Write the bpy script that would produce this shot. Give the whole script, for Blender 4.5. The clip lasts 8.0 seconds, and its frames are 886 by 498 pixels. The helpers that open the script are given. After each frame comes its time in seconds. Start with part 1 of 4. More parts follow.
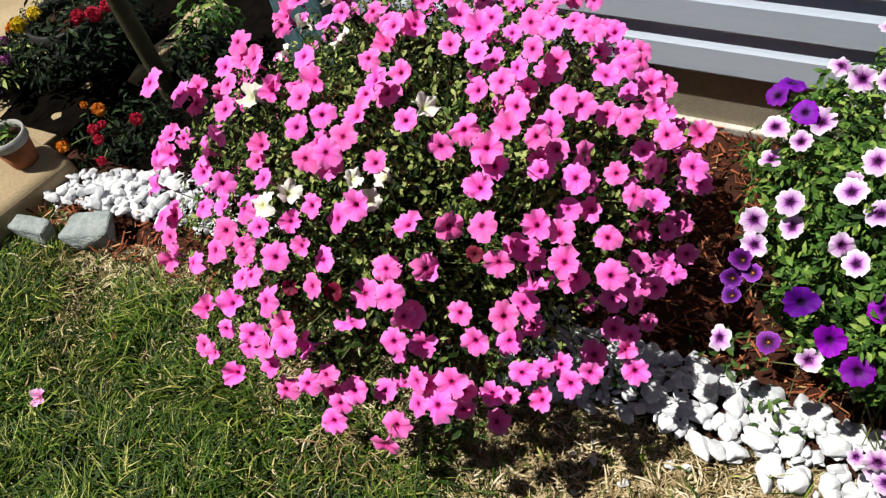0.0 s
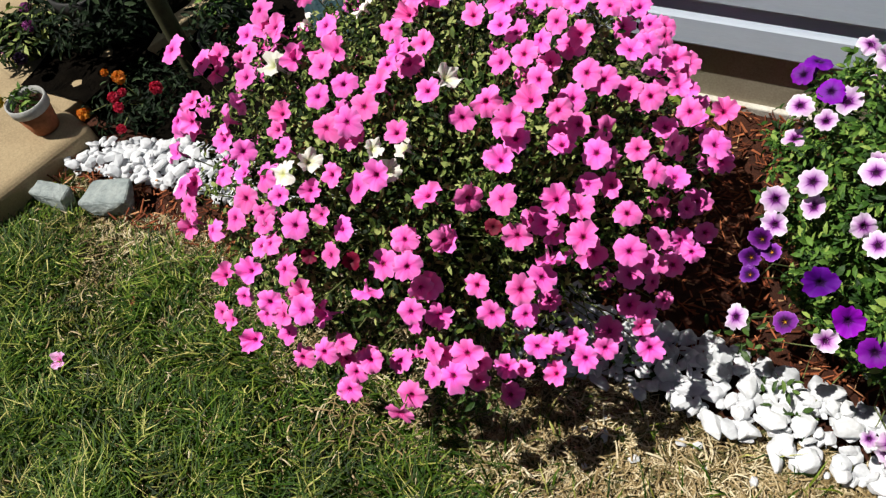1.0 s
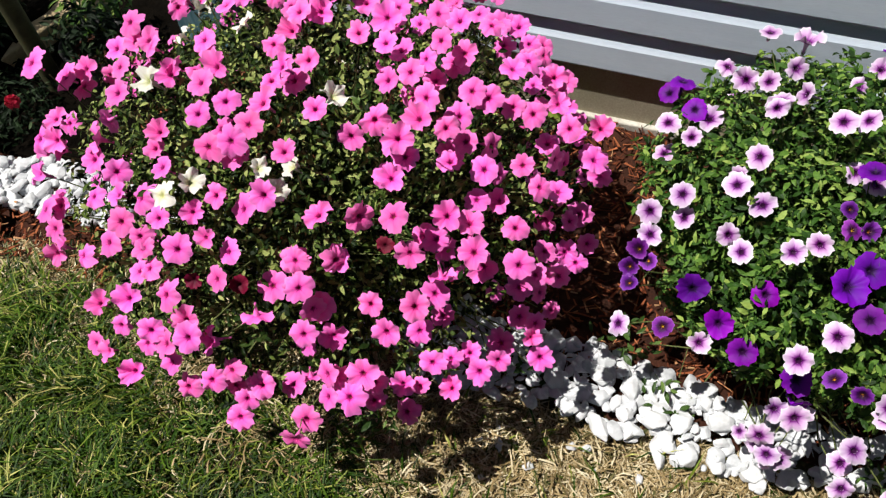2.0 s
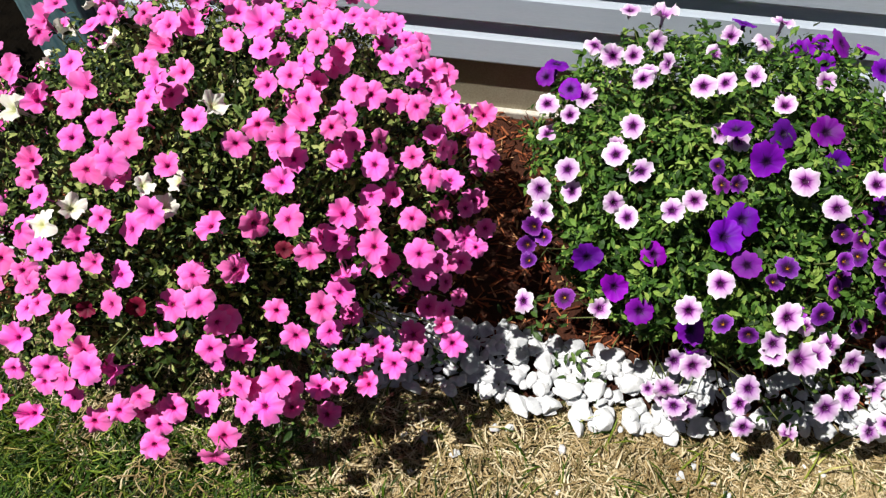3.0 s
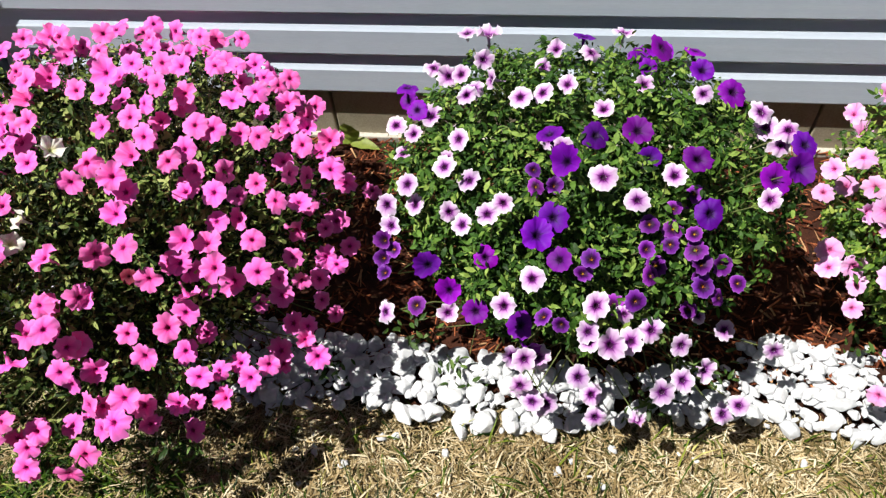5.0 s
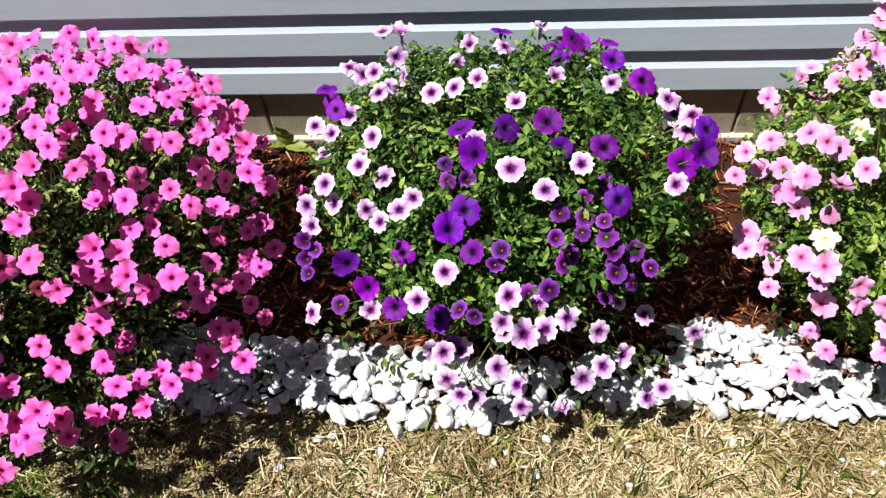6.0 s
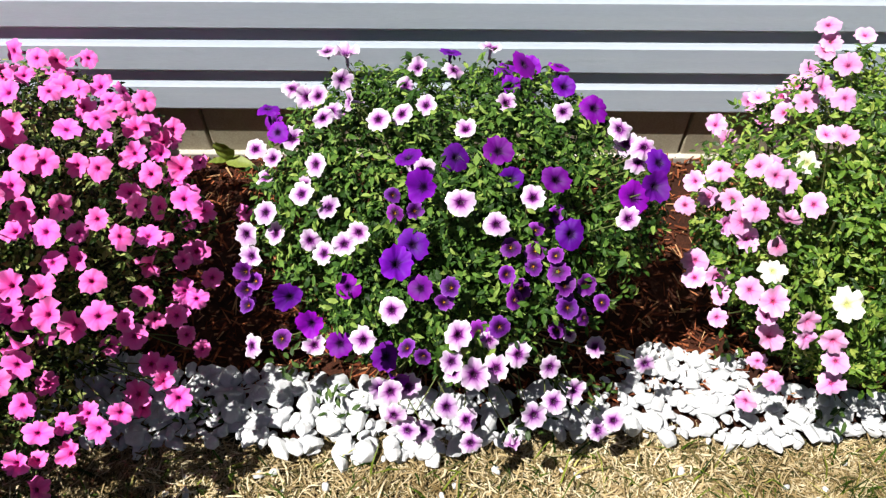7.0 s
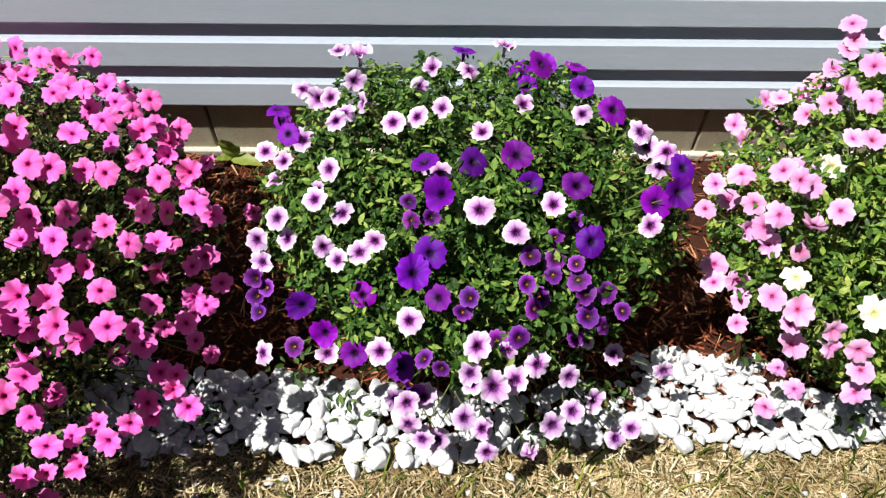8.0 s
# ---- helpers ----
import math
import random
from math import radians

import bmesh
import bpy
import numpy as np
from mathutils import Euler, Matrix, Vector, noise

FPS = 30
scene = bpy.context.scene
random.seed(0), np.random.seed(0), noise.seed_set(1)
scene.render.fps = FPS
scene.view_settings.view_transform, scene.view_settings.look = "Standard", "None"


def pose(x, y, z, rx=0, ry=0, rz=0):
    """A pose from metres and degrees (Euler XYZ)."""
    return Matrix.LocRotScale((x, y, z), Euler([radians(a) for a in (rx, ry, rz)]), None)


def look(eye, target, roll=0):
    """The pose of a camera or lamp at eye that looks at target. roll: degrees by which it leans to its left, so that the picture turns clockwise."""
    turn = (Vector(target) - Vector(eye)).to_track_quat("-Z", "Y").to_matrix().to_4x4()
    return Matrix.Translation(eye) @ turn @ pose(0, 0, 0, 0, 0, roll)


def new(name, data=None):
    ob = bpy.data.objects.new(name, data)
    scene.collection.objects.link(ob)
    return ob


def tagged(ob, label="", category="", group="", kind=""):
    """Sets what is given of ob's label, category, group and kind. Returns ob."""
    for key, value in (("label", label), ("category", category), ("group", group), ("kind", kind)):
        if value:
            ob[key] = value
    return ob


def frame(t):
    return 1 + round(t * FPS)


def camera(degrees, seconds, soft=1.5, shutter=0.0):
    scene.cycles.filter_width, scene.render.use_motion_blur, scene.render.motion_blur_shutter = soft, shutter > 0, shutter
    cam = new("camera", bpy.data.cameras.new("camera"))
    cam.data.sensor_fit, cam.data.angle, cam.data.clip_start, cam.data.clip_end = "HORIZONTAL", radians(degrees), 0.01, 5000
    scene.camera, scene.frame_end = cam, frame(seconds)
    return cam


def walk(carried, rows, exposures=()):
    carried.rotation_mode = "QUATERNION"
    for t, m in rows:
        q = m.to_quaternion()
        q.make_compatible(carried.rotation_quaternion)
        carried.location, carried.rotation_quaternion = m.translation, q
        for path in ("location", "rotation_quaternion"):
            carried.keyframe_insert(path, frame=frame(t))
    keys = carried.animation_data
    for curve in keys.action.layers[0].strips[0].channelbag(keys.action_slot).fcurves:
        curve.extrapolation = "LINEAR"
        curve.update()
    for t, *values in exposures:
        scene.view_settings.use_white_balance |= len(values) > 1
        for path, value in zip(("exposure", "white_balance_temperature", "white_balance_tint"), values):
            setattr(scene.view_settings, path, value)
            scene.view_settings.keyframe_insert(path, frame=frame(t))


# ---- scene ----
cam = camera(63.5, 8.0, soft=1.3)
PATH = [
    (0, (0.26, 0.625, 1.34), (-0.424, 1.618, -0.256), -13.5),
    (0.5, (0.257, 0.618, 1.339), (-0.464, 1.57, -0.266), -14.9),
    (1, (0.256, 0.613, 1.338), (-0.444, 1.545, -0.288), -14.1),
    (1.5, (0.242, 0.623, 1.339), (-0.323, 1.626, -0.296), -7.9),
    (2, (0.243, 0.617, 1.342), (-0.169, 1.694, -0.292), -2.8),
    (2.2, (0.245, 0.607, 1.338), (-0.112, 1.701, -0.297), -1.9),
    (3.3, (0.281, 0.591, 1.339), (0.128, 1.771, -0.268), 0.2),
    (3.5, (0.294, 0.587, 1.346), (0.134, 1.787, -0.246), -0.5),
    (4, (0.367, 0.573, 1.352), (0.214, 1.819, -0.206), -0.3),
    (4.5, (0.469, 0.556, 1.357), (0.275, 1.794, -0.202), -2.7),
    (4.7, (0.508, 0.564, 1.369), (0.291, 1.788, -0.199), -4.2),
    (5.8, (0.657, 0.549, 1.365), (0.416, 1.781, -0.192), -7.8),
    (6, (0.66, 0.56, 1.36), (0.486, 1.793, -0.205), -5.8),
    (6.5, (0.661, 0.598, 1.371), (0.587, 1.806, -0.221), -2.3),
    (7, (0.656, 0.63, 1.362), (0.629, 1.865, -0.211), -0.4),
    (7.5, (0.627, 0.663, 1.367), (0.638, 1.875, -0.224), 0.5),
    (8, (0.626, 0.672, 1.359), (0.605, 1.878, -0.237), -0.2),
]
walk(cam, [(t, look(eye, target, roll)) for t, eye, target, roll in PATH],
     [(0.0, 0.36), (0.8, 0.3), (1.5, 0.22), (2.2, 0.29), (3.5, 0.42), (4.5, 0.45), (6.0, 0.61), (7.0, 0.65), (8.0, 0.54)])

SUN = Vector((0.45, 0.21, -1.0)).normalized()      # the way in which sunlight travels
world = bpy.data.worlds.new("sky")
scene.world = world
world.use_nodes = True
_n = world.node_tree.nodes
sky = _n.new("ShaderNodeTexSky")
sky.sky_type, sky.sun_disc = "NISHITA", False
sky.sun_elevation = math.asin(-SUN.z)
sky.sun_rotation = math.atan2(-SUN.x, -SUN.y)
_n["Background"].inputs["Strength"].default_value = 0.014
world.node_tree.links.new(sky.outputs[0], _n["Background"].inputs["Color"])
sun = new("sun", bpy.data.lights.new("sun", "SUN"))
sun.data.energy, sun.data.angle, sun.data.color = 5.0, radians(0.53), (1.0, 0.96, 0.89)
sun.matrix_world = look((-3, -2, 6), Vector((-3, -2, 6)) + SUN)


# ---- materials ----
def nodes_of(name):
    m = bpy.data.materials.new(name)
    m.use_nodes = True
    t = m.node_tree
    return m, t.nodes, t.links, t.nodes["Principled BSDF"]


def ramp(n, l, fac, stops):
    r = n.new("ShaderNodeValToRGB")
    while len(r.color_ramp.elements) < len(stops):
        r.color_ramp.elements.new(0.5)
    for e, (p, c) in zip(r.color_ramp.elements, stops):
        e.position, e.color = p, (*c, 1)
    l.new(fac, r.inputs[0])
    return r.outputs[0]


def noise_of(n, l, scale, detail=6, rough=0.6, stretch=None, obj=True):
    c = n.new("ShaderNodeTexCoord")
    t = n.new("ShaderNodeTexNoise")
    t.inputs["Scale"].default_value, t.inputs["Detail"].default_value, t.inputs["Roughness"].default_value = scale, detail, rough
    src = c.outputs["Object"]
    if stretch:
        mp = n.new("ShaderNodeMapping")
        mp.inputs["Scale"].default_value = stretch
        l.new(src, mp.inputs["Vector"])
        src = mp.outputs[0]
    l.new(src, t.inputs["Vector"])
    return t.outputs["Fac"]


def mixed(n, l, kind, a, b, fac):
    m = n.new("ShaderNodeMix")
    m.data_type, m.blend_type = "RGBA", kind
    for s, v in ((m.inputs[6], a), (m.inputs[7], b), (m.inputs[0], fac)):
        if hasattr(v, "is_linked"):
            l.new(v, s)
        else:
            s.default_value = (*v, 1) if isinstance(v, tuple) else v
    return m.outputs[2]


def bump(n, l, b, height, strength, distance=0.01):
    k = n.new("ShaderNodeBump")
    k.inputs["Strength"].default_value, k.inputs["Distance"].default_value = strength, distance
    l.new(height, k.inputs["Height"])
    l.new(k.outputs[0], b.inputs["Normal"])


def surface(name, stops, scale, rough=0.8, fine=90, relief=0.4, depth=0.004, stretch=None, grain=0.35, spec=0.3):
    """A solid surface: broad colour patches, fine grain and relief."""
    m, n, l, b = nodes_of(name)
    col = ramp(n, l, noise_of(n, l, scale, 5, 0.6, stretch), stops)
    f = noise_of(n, l, fine, 8, 0.7, stretch)
    g = ramp(n, l, f, [(0.3, (1 - grain,) * 3), (0.7, (1.0, 1.0, 1.0))])
    l.new(mixed(n, l, "MULTIPLY", col, g, 1.0), b.inputs["Base Color"])
    b.inputs["Roughness"].default_value = rough
    b.inputs["Specular IOR Level"].default_value = spec
    bump(n, l, b, f, relief, depth)
    return m


def pieces(name, stops, rough=0.8, per_object=False, fine=140, relief=0.3, spec=0.3, through_light=0.0, patch=0.0):
    """Many small pieces, each with its own tint."""
    m, n, l, b = nodes_of(name)
    if per_object:
        rnd = n.new("ShaderNodeObjectInfo").outputs["Random"]
    else:
        rnd = n.new("ShaderNodeNewGeometry").outputs["Random Per Island"]
    f = noise_of(n, l, fine, 5, 0.6)
    g = ramp(n, l, f, [(0.3, (0.7, 0.7, 0.7)), (0.7, (1, 1, 1))])
    col = mixed(n, l, "MULTIPLY", ramp(n, l, rnd, stops), g, 1.0)
    if patch:
        g2 = ramp(n, l, noise_of(n, l, patch, 4, 0.65), [(0.33, (0.5, 0.45, 0.34)), (0.55, (1, 1, 1))])
        col = mixed(n, l, "MULTIPLY", col, g2, 1.0)
    l.new(col, b.inputs["Base Color"])
    b.inputs["Roughness"].default_value = rough
    b.inputs["Specular IOR Level"].default_value = spec
    bump(n, l, b, f, relief, 0.003)
    if through_light:
        tr = n.new("ShaderNodeBsdfTranslucent")
        mx = n.new("ShaderNodeMixShader")
        mx.inputs[0].default_value = through_light
        l.new(col, tr.inputs["Color"])
        l.new(b.outputs[0], mx.inputs[1])
        l.new(tr.outputs[0], mx.inputs[2])
        l.new(mx.outputs[0], n["Material Output"].inputs["Surface"])
    return m


def petal(name, stops, vary=0.07, light=0.15, hue=0.012):
    """A petunia's corolla: throat to rim by its radius, veined, thin enough to let light through."""
    m, n, l, b = nodes_of(name)
    at = n.new("ShaderNodeAttribute")
    at.attribute_name = "radius"
    vein = n.new("ShaderNodeAttribute")
    vein.attribute_name = "vein"
    k = n.new("ShaderNodeMath")
    k.operation = "MULTIPLY_ADD"
    l.new(vein.outputs["Fac"], k.inputs[0])
    k.inputs[1].default_value = -0.13
    l.new(at.outputs["Fac"], k.inputs[2])
    col = ramp(n, l, k.outputs[0], stops)
    rnd = n.new("ShaderNodeObjectInfo").outputs["Random"]
    hs = n.new("ShaderNodeHueSaturation")
    mr = n.new("ShaderNodeMapRange")
    mr.inputs["To Min"].default_value, mr.inputs["To Max"].default_value = 0.5 - hue, 0.5 + hue
    l.new(rnd, mr.inputs["Value"])
    l.new(mr.outputs[0], hs.inputs["Hue"])
    mv = n.new("ShaderNodeMapRange")
    mv.inputs["To Min"].default_value, mv.inputs["To Max"].default_value = 1 - vary * 2, 1 + vary * 0.5
    k2 = n.new("ShaderNodeMath")
    k2.operation = "FRACT"
    k3 = n.new("ShaderNodeMath")
    k3.operation = "MULTIPLY"
    k3.inputs[1].default_value = 7.31
    l.new(rnd, k3.inputs[0])
    l.new(k3.outputs[0], k2.inputs[0])
    l.new(k2.outputs[0], mv.inputs["Value"])
    l.new(mv.outputs[0], hs.inputs["Value"])
    l.new(col, hs.inputs["Color"])
    out = hs.outputs[0]
    l.new(out, b.inputs["Base Color"])
    b.inputs["Roughness"].default_value = 0.6
    b.inputs["Specular IOR Level"].default_value = 0.2
    bump(n, l, b, noise_of(n, l, 260, 3), 0.15, 0.002)
    tr = n.new("ShaderNodeBsdfTranslucent")
    mx = n.new("ShaderNodeMixShader")
    mx.inputs[0].default_value = light
    l.new(out, tr.inputs["Color"])
    l.new(b.outputs[0], mx.inputs[1])
    l.new(tr.outputs[0], mx.inputs[2])
    l.new(mx.outputs[0], n["Material Output"].inputs["Surface"])
    return m


PINK = petal("pink_petal", [(0.0, (0.3, 0.1, 0.05)), (0.07, (0.2, 0.004, 0.06)), (0.14, (0.45, 0.012, 0.2)), (0.24, (0.9, 0.085, 0.47)), (0.6, (0.98, 0.16, 0.595)), (1.0, (0.98, 0.235, 0.67))], vary=0.1, light=0.12)
LIGHT_PINK = petal("light_pink_petal", [(0.0, (0.3, 0.12, 0.05)), (0.08, (0.38, 0.02, 0.16)), (0.16, (0.75, 0.17, 0.45)), (0.4, (0.88, 0.33, 0.7)), (1.0, (0.91, 0.54, 0.84))], hue=0.015, vary=0.14)
LAVENDER = petal("lavender_petal", [(0.0, (0.04, 0.01, 0.04)), (0.17, (0.045, 0.002, 0.05)), (0.3, (0.19, 0.02, 0.23)), (0.44, (0.5, 0.22, 0.55)), (0.66, (0.68, 0.44, 0.73)), (0.86, (0.77, 0.58, 0.82)), (1.0, (0.88, 0.79, 0.91))], vary=0.12)
VIOLET = petal("violet_petal", [(0.0, (0.02, 0.002, 0.03)), (0.2, (0.03, 0.001, 0.06)), (0.4, (0.14, 0.001, 0.3)), (1.0, (0.24, 0.003, 0.46))], hue=0.025, vary=0.25)
SMALL_PURPLE = petal("small_purple_petal", [(0.0, (0.75, 0.5, 0.03)), (0.08, (0.4, 0.16, 0.02)), (0.14, (0.03, 0.002, 0.02)), (0.42, (0.05, 0.002, 0.08)), (0.6, (0.16, 0.008, 0.27)), (0.9, (0.27, 0.04, 0.43)), (1.0, (0.4, 0.13, 0.58))], hue=0.02, vary=0.2)
WHITE = petal("white_petal", [(0.0, (0.5, 0.55, 0.2)), (0.2, (0.7, 0.7, 0.4)), (0.5, (0.82, 0.8, 0.72)), (1.0, (0.84, 0.82, 0.76))], vary=0.1)
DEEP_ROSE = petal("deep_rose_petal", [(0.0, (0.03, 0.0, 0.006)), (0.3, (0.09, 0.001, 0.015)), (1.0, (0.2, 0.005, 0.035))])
LEAF_DARK = pieces("olive_leaf", [(0.0, (0.004, 0.01, 0.002)), (0.46, (0.02, 0.044, 0.007)), (0.69, (0.115, 0.172, 0.032)), (1.0, (0.43, 0.49, 0.165))], 0.5, spec=0.12, through_light=0.04)
LEAF_GREEN = pieces("green_leaf", [(0.0, (0.01, 0.03, 0.005)), (0.42, (0.035, 0.095, 0.013)), (0.76, (0.115, 0.225, 0.035)), (1.0, (0.3, 0.41, 0.09))], 0.5, spec=0.15, through_light=0.06)
LEAF_LIME = pieces("lime_leaf", [(0.0, (0.015, 0.045, 0.006)), (0.36, (0.075, 0.17, 0.019)), (0.7, (0.19, 0.32, 0.04)), (1.0, (0.4, 0.49, 0.1))], 0.45, through_light=0.14)
# green leaf with the shade of the potted corner put into its colour
LEAF_SHADED = pieces("shaded_green_leaf", [(0.0, (0.002, 0.006, 0.002)), (0.6, (0.008, 0.018, 0.007)), (0.9, (0.022, 0.042, 0.016)), (1.0, (0.1, 0.15, 0.07))], 0.55, spec=0.1, through_light=0.04)
LEAF_ONE = pieces("single_leaf", [(0.0, (0.025, 0.06, 0.01)), (0.6, (0.06, 0.12, 0.022)), (1.0, (0.15, 0.24, 0.055))], 0.5, per_object=True, through_light=0.1)
STEM = surface("stem", [(0.3, (0.09, 0.13, 0.03)), (0.7, (0.2, 0.22, 0.08))], 12, 0.7)
GRASS = pieces("grass_blade", [(0.0, (0.008, 0.028, 0.002)), (0.4, (0.034, 0.09, 0.005)), (0.72, (0.1, 0.18, 0.014)), (0.9, (0.27, 0.33, 0.045)), (1.0, (0.66, 0.6, 0.22))], 0.5, spec=0.15, through_light=0.1, patch=6.0)
STRAW = pieces("dry_grass", [(0.0, (0.09, 0.1, 0.03)), (0.2, (0.24, 0.17, 0.07)), (0.55, (0.58, 0.44, 0.23)), (1.0, (0.92, 0.82, 0.58))], 0.8, through_light=0.08, patch=5.0)
SOIL = surface("soil", [(0.3, (0.035, 0.024, 0.012)), (0.42, (0.1, 0.07, 0.032)), (0.52, (0.07, 0.075, 0.022)), (0.7, (0.04, 0.065, 0.013))], 14, 0.95, 160, 0.8, 0.01)
MULCH_BED = surface("mulch_soil", [(0.3, (0.03, 0.01, 0.005)), (0.7, (0.09, 0.026, 0.011))], 14, 0.95, 120, 0.9, 0.01)
# near-black colour that stands in for the plants' shade on the ground
SHADE_GROUND = surface("shade_black_ground", [(0.3, (0.003, 0.0025, 0.002)), (0.7, (0.009, 0.007, 0.005))], 30, 1.0, 150, 0.9, 0.01, spec=0.02)
LEAF_WEED = pieces("weed_leaf", [(0.0, (0.2, 0.27, 0.04)), (1.0, (0.3, 0.36, 0.08))], 0.5, per_object=True, through_light=0.2)
CHIP = pieces("bark_chip", [(0.0, (0.06, 0.015, 0.006)), (0.5, (0.2, 0.05, 0.018)), (0.85, (0.42, 0.13, 0.05)), (1.0, (0.6, 0.36, 0.18))], 0.9, relief=0.6)
STONE = pieces("white_stone", [(0.0, (0.6, 0.62, 0.65)), (0.5, (0.73, 0.75, 0.77)), (1.0, (0.82, 0.83, 0.85))], 0.6, per_object=True, fine=50)
STONE_REST = pieces("white_stone_rest", [(0.0, (0.6, 0.62, 0.65)), (1.0, (0.82, 0.83, 0.85))], 0.6, fine=50)
ROCK = surface("grey_rock", [(0.3, (0.26, 0.31, 0.31)), (0.55, (0.42, 0.47, 0.46)), (0.75, (0.58, 0.62, 0.6))], 16, 0.85, 90, 0.9, 0.01, (1, 1, 2.5))
SIDING = surface("vinyl_siding", [(0.35, (0.68, 0.785, 0.93)), (0.65, (0.73, 0.825, 0.955))], 2.2, 0.5, 60, 0.5, 0.0015, (1, 8, 26), 0.15, 0.4)
BLOCK = surface("concrete_block", [(0.3, (0.4, 0.35, 0.25)), (0.7, (0.52, 0.47, 0.35))], 8, 0.95, 180, 0.6, 0.003)
MORTAR = surface("mortar", [(0.3, (0.24, 0.22, 0.19)), (0.7, (0.33, 0.3, 0.26))], 20, 0.95, 200, 0.6)
LEDGE = surface("pale_footing", [(0.3, (0.55, 0.52, 0.44)), (0.7, (0.75, 0.72, 0.64))], 14, 0.9, 120, 0.5)
SLAB = surface("tan_concrete", [(0.3, (0.3, 0.225, 0.13)), (0.7, (0.46, 0.36, 0.215))], 4, 0.9, 170, 0.35, 0.002)
TERRACOTTA = surface("terracotta", [(0.3, (0.3, 0.1, 0.045)), (0.7, (0.42, 0.16, 0.07))], 12, 0.85)
POT_RIM = surface("whitish_rim", [(0.3, (0.34, 0.34, 0.33)), (0.7, (0.52, 0.52, 0.5))], 16, 0.7)
DARK_POT = surface("black_plastic", [(0.3, (0.012, 0.012, 0.012)), (0.7, (0.03, 0.03, 0.03))], 12, 0.5)
TEAL_WOOD = surface("weathered_teal_wood", [(0.3, (0.1, 0.25, 0.31)), (0.7, (0.24, 0.42, 0.48))], 9, 0.9, 60, 1.0, 0.006, (6, 6, 0.6))
RED = pieces("red_bloom", [(0.0, (0.5, 0.008, 0.04)), (1.0, (0.75, 0.03, 0.09))], 0.6, through_light=0.2)
ORANGE = pieces("orange_bloom", [(0.0, (0.7, 0.16, 0.01)), (1.0, (0.85, 0.33, 0.015))], 0.6, through_light=0.2)
YELLOW = pieces("yellow_bloom", [(0.0, (0.75, 0.5, 0.01)), (1.0, (0.85, 0.65, 0.03))], 0.6, through_light=0.2)
MAGENTA = pieces("magenta_bloom", [(0.0, (0.3, 0.02, 0.25)), (1.0, (0.6, 0.2, 0.5))], 0.6, through_light=0.2)


# ---- builders ----
def mesh_of(name, verts, faces, material, smooth=False):
    me = bpy.data.meshes.new(name)
    me.from_pydata([tuple(v) for v in verts], [], faces)
    for mm in (material if isinstance(material, (list, tuple)) else [material]):
        me.materials.append(mm)
    if smooth:
        me.polygons.foreach_set("use_smooth", [True] * len(me.polygons))
    me.update()
    return me


def part(name, data, material=None, parent=None, label="", m=None):
    """Links a bmesh or a mesh as ONE object under a thing or part."""
    if isinstance(data, bmesh.types.BMesh):
        me = bpy.data.meshes.new(name)
        data.to_mesh(me)
        data.free()
        if material:
            me.materials.append(material)
        data = me
    ob = new(name, data)
    if parent:
        ob.parent = parent
    if m is not None:
        ob.matrix_basis = m
    return tagged(ob, label)


def thing(name, label, category, at=(0, 0, 0), group="", kind=""):
    ob = new(name)
    ob.location = at
    ob.empty_display_size = 0.05
    return tagged(ob, label, category, group, kind)


def box(bm, x0, y0, z0, x1, y1, z1, bevel=0.0):
    r = bmesh.ops.create_cube(bm, size=1.0)
    for v in r["verts"]:
        v.co = Vector((x0 + (v.co.x + 0.5) * (x1 - x0), y0 + (v.co.y + 0.5) * (y1 - y0), z0 + (v.co.z + 0.5) * (z1 - z0)))
    if bevel:
        es = list({e for v in r["verts"] for e in v.link_edges})
        bmesh.ops.bevel(bm, geom=es, offset=bevel, segments=2, profile=0.5, affect="EDGES")
    return bm


def leaf_cloud(P, N, size, rng, droop=0.25, width=0.5):
    """Many pointed leaves, folded along the midrib: arrays of places, facing and length."""
    n = len(P)
    up = rng.normal(size=(n, 3)) + np.array([0, 0, -droop])
    along = up - (up * N).sum(1, keepdims=True) * N
    along /= np.linalg.norm(along, axis=1, keepdims=True) + 1e-9
    side = np.cross(N, along)
    L = size[:, None]
    W = L * width * rng.uniform(0.75, 1.15, (n, 1))
    c = rng.uniform(0.05, 0.2, (n, 1)) * L
    base = P
    mid = P + along * L * 0.5 + N * c * 0.5
    tip = P + along * L - N * c * 0.6
    l1 = P + along * L * 0.28 + side * W * 0.42 + N * c * 0.75
    l2 = P + along * L * 0.65 + side * W * 0.4 + N * c * 0.5
    r1 = P + along * L * 0.28 - side * W * 0.42 + N * c * 0.75
    r2 = P + along * L * 0.65 - side * W * 0.4 + N * c * 0.5
    V = np.stack([base, l1, l2, tip, r2, r1, mid], 1).reshape(-1, 3)
    F = []
    for i in range(n):
        k = 7 * i
        F += [(k, k + 6, k + 2, k + 1), (k + 6, k + 3, k + 2), (k, k + 5, k + 4, k + 6), (k + 6, k + 4, k + 3)]
    return V, F


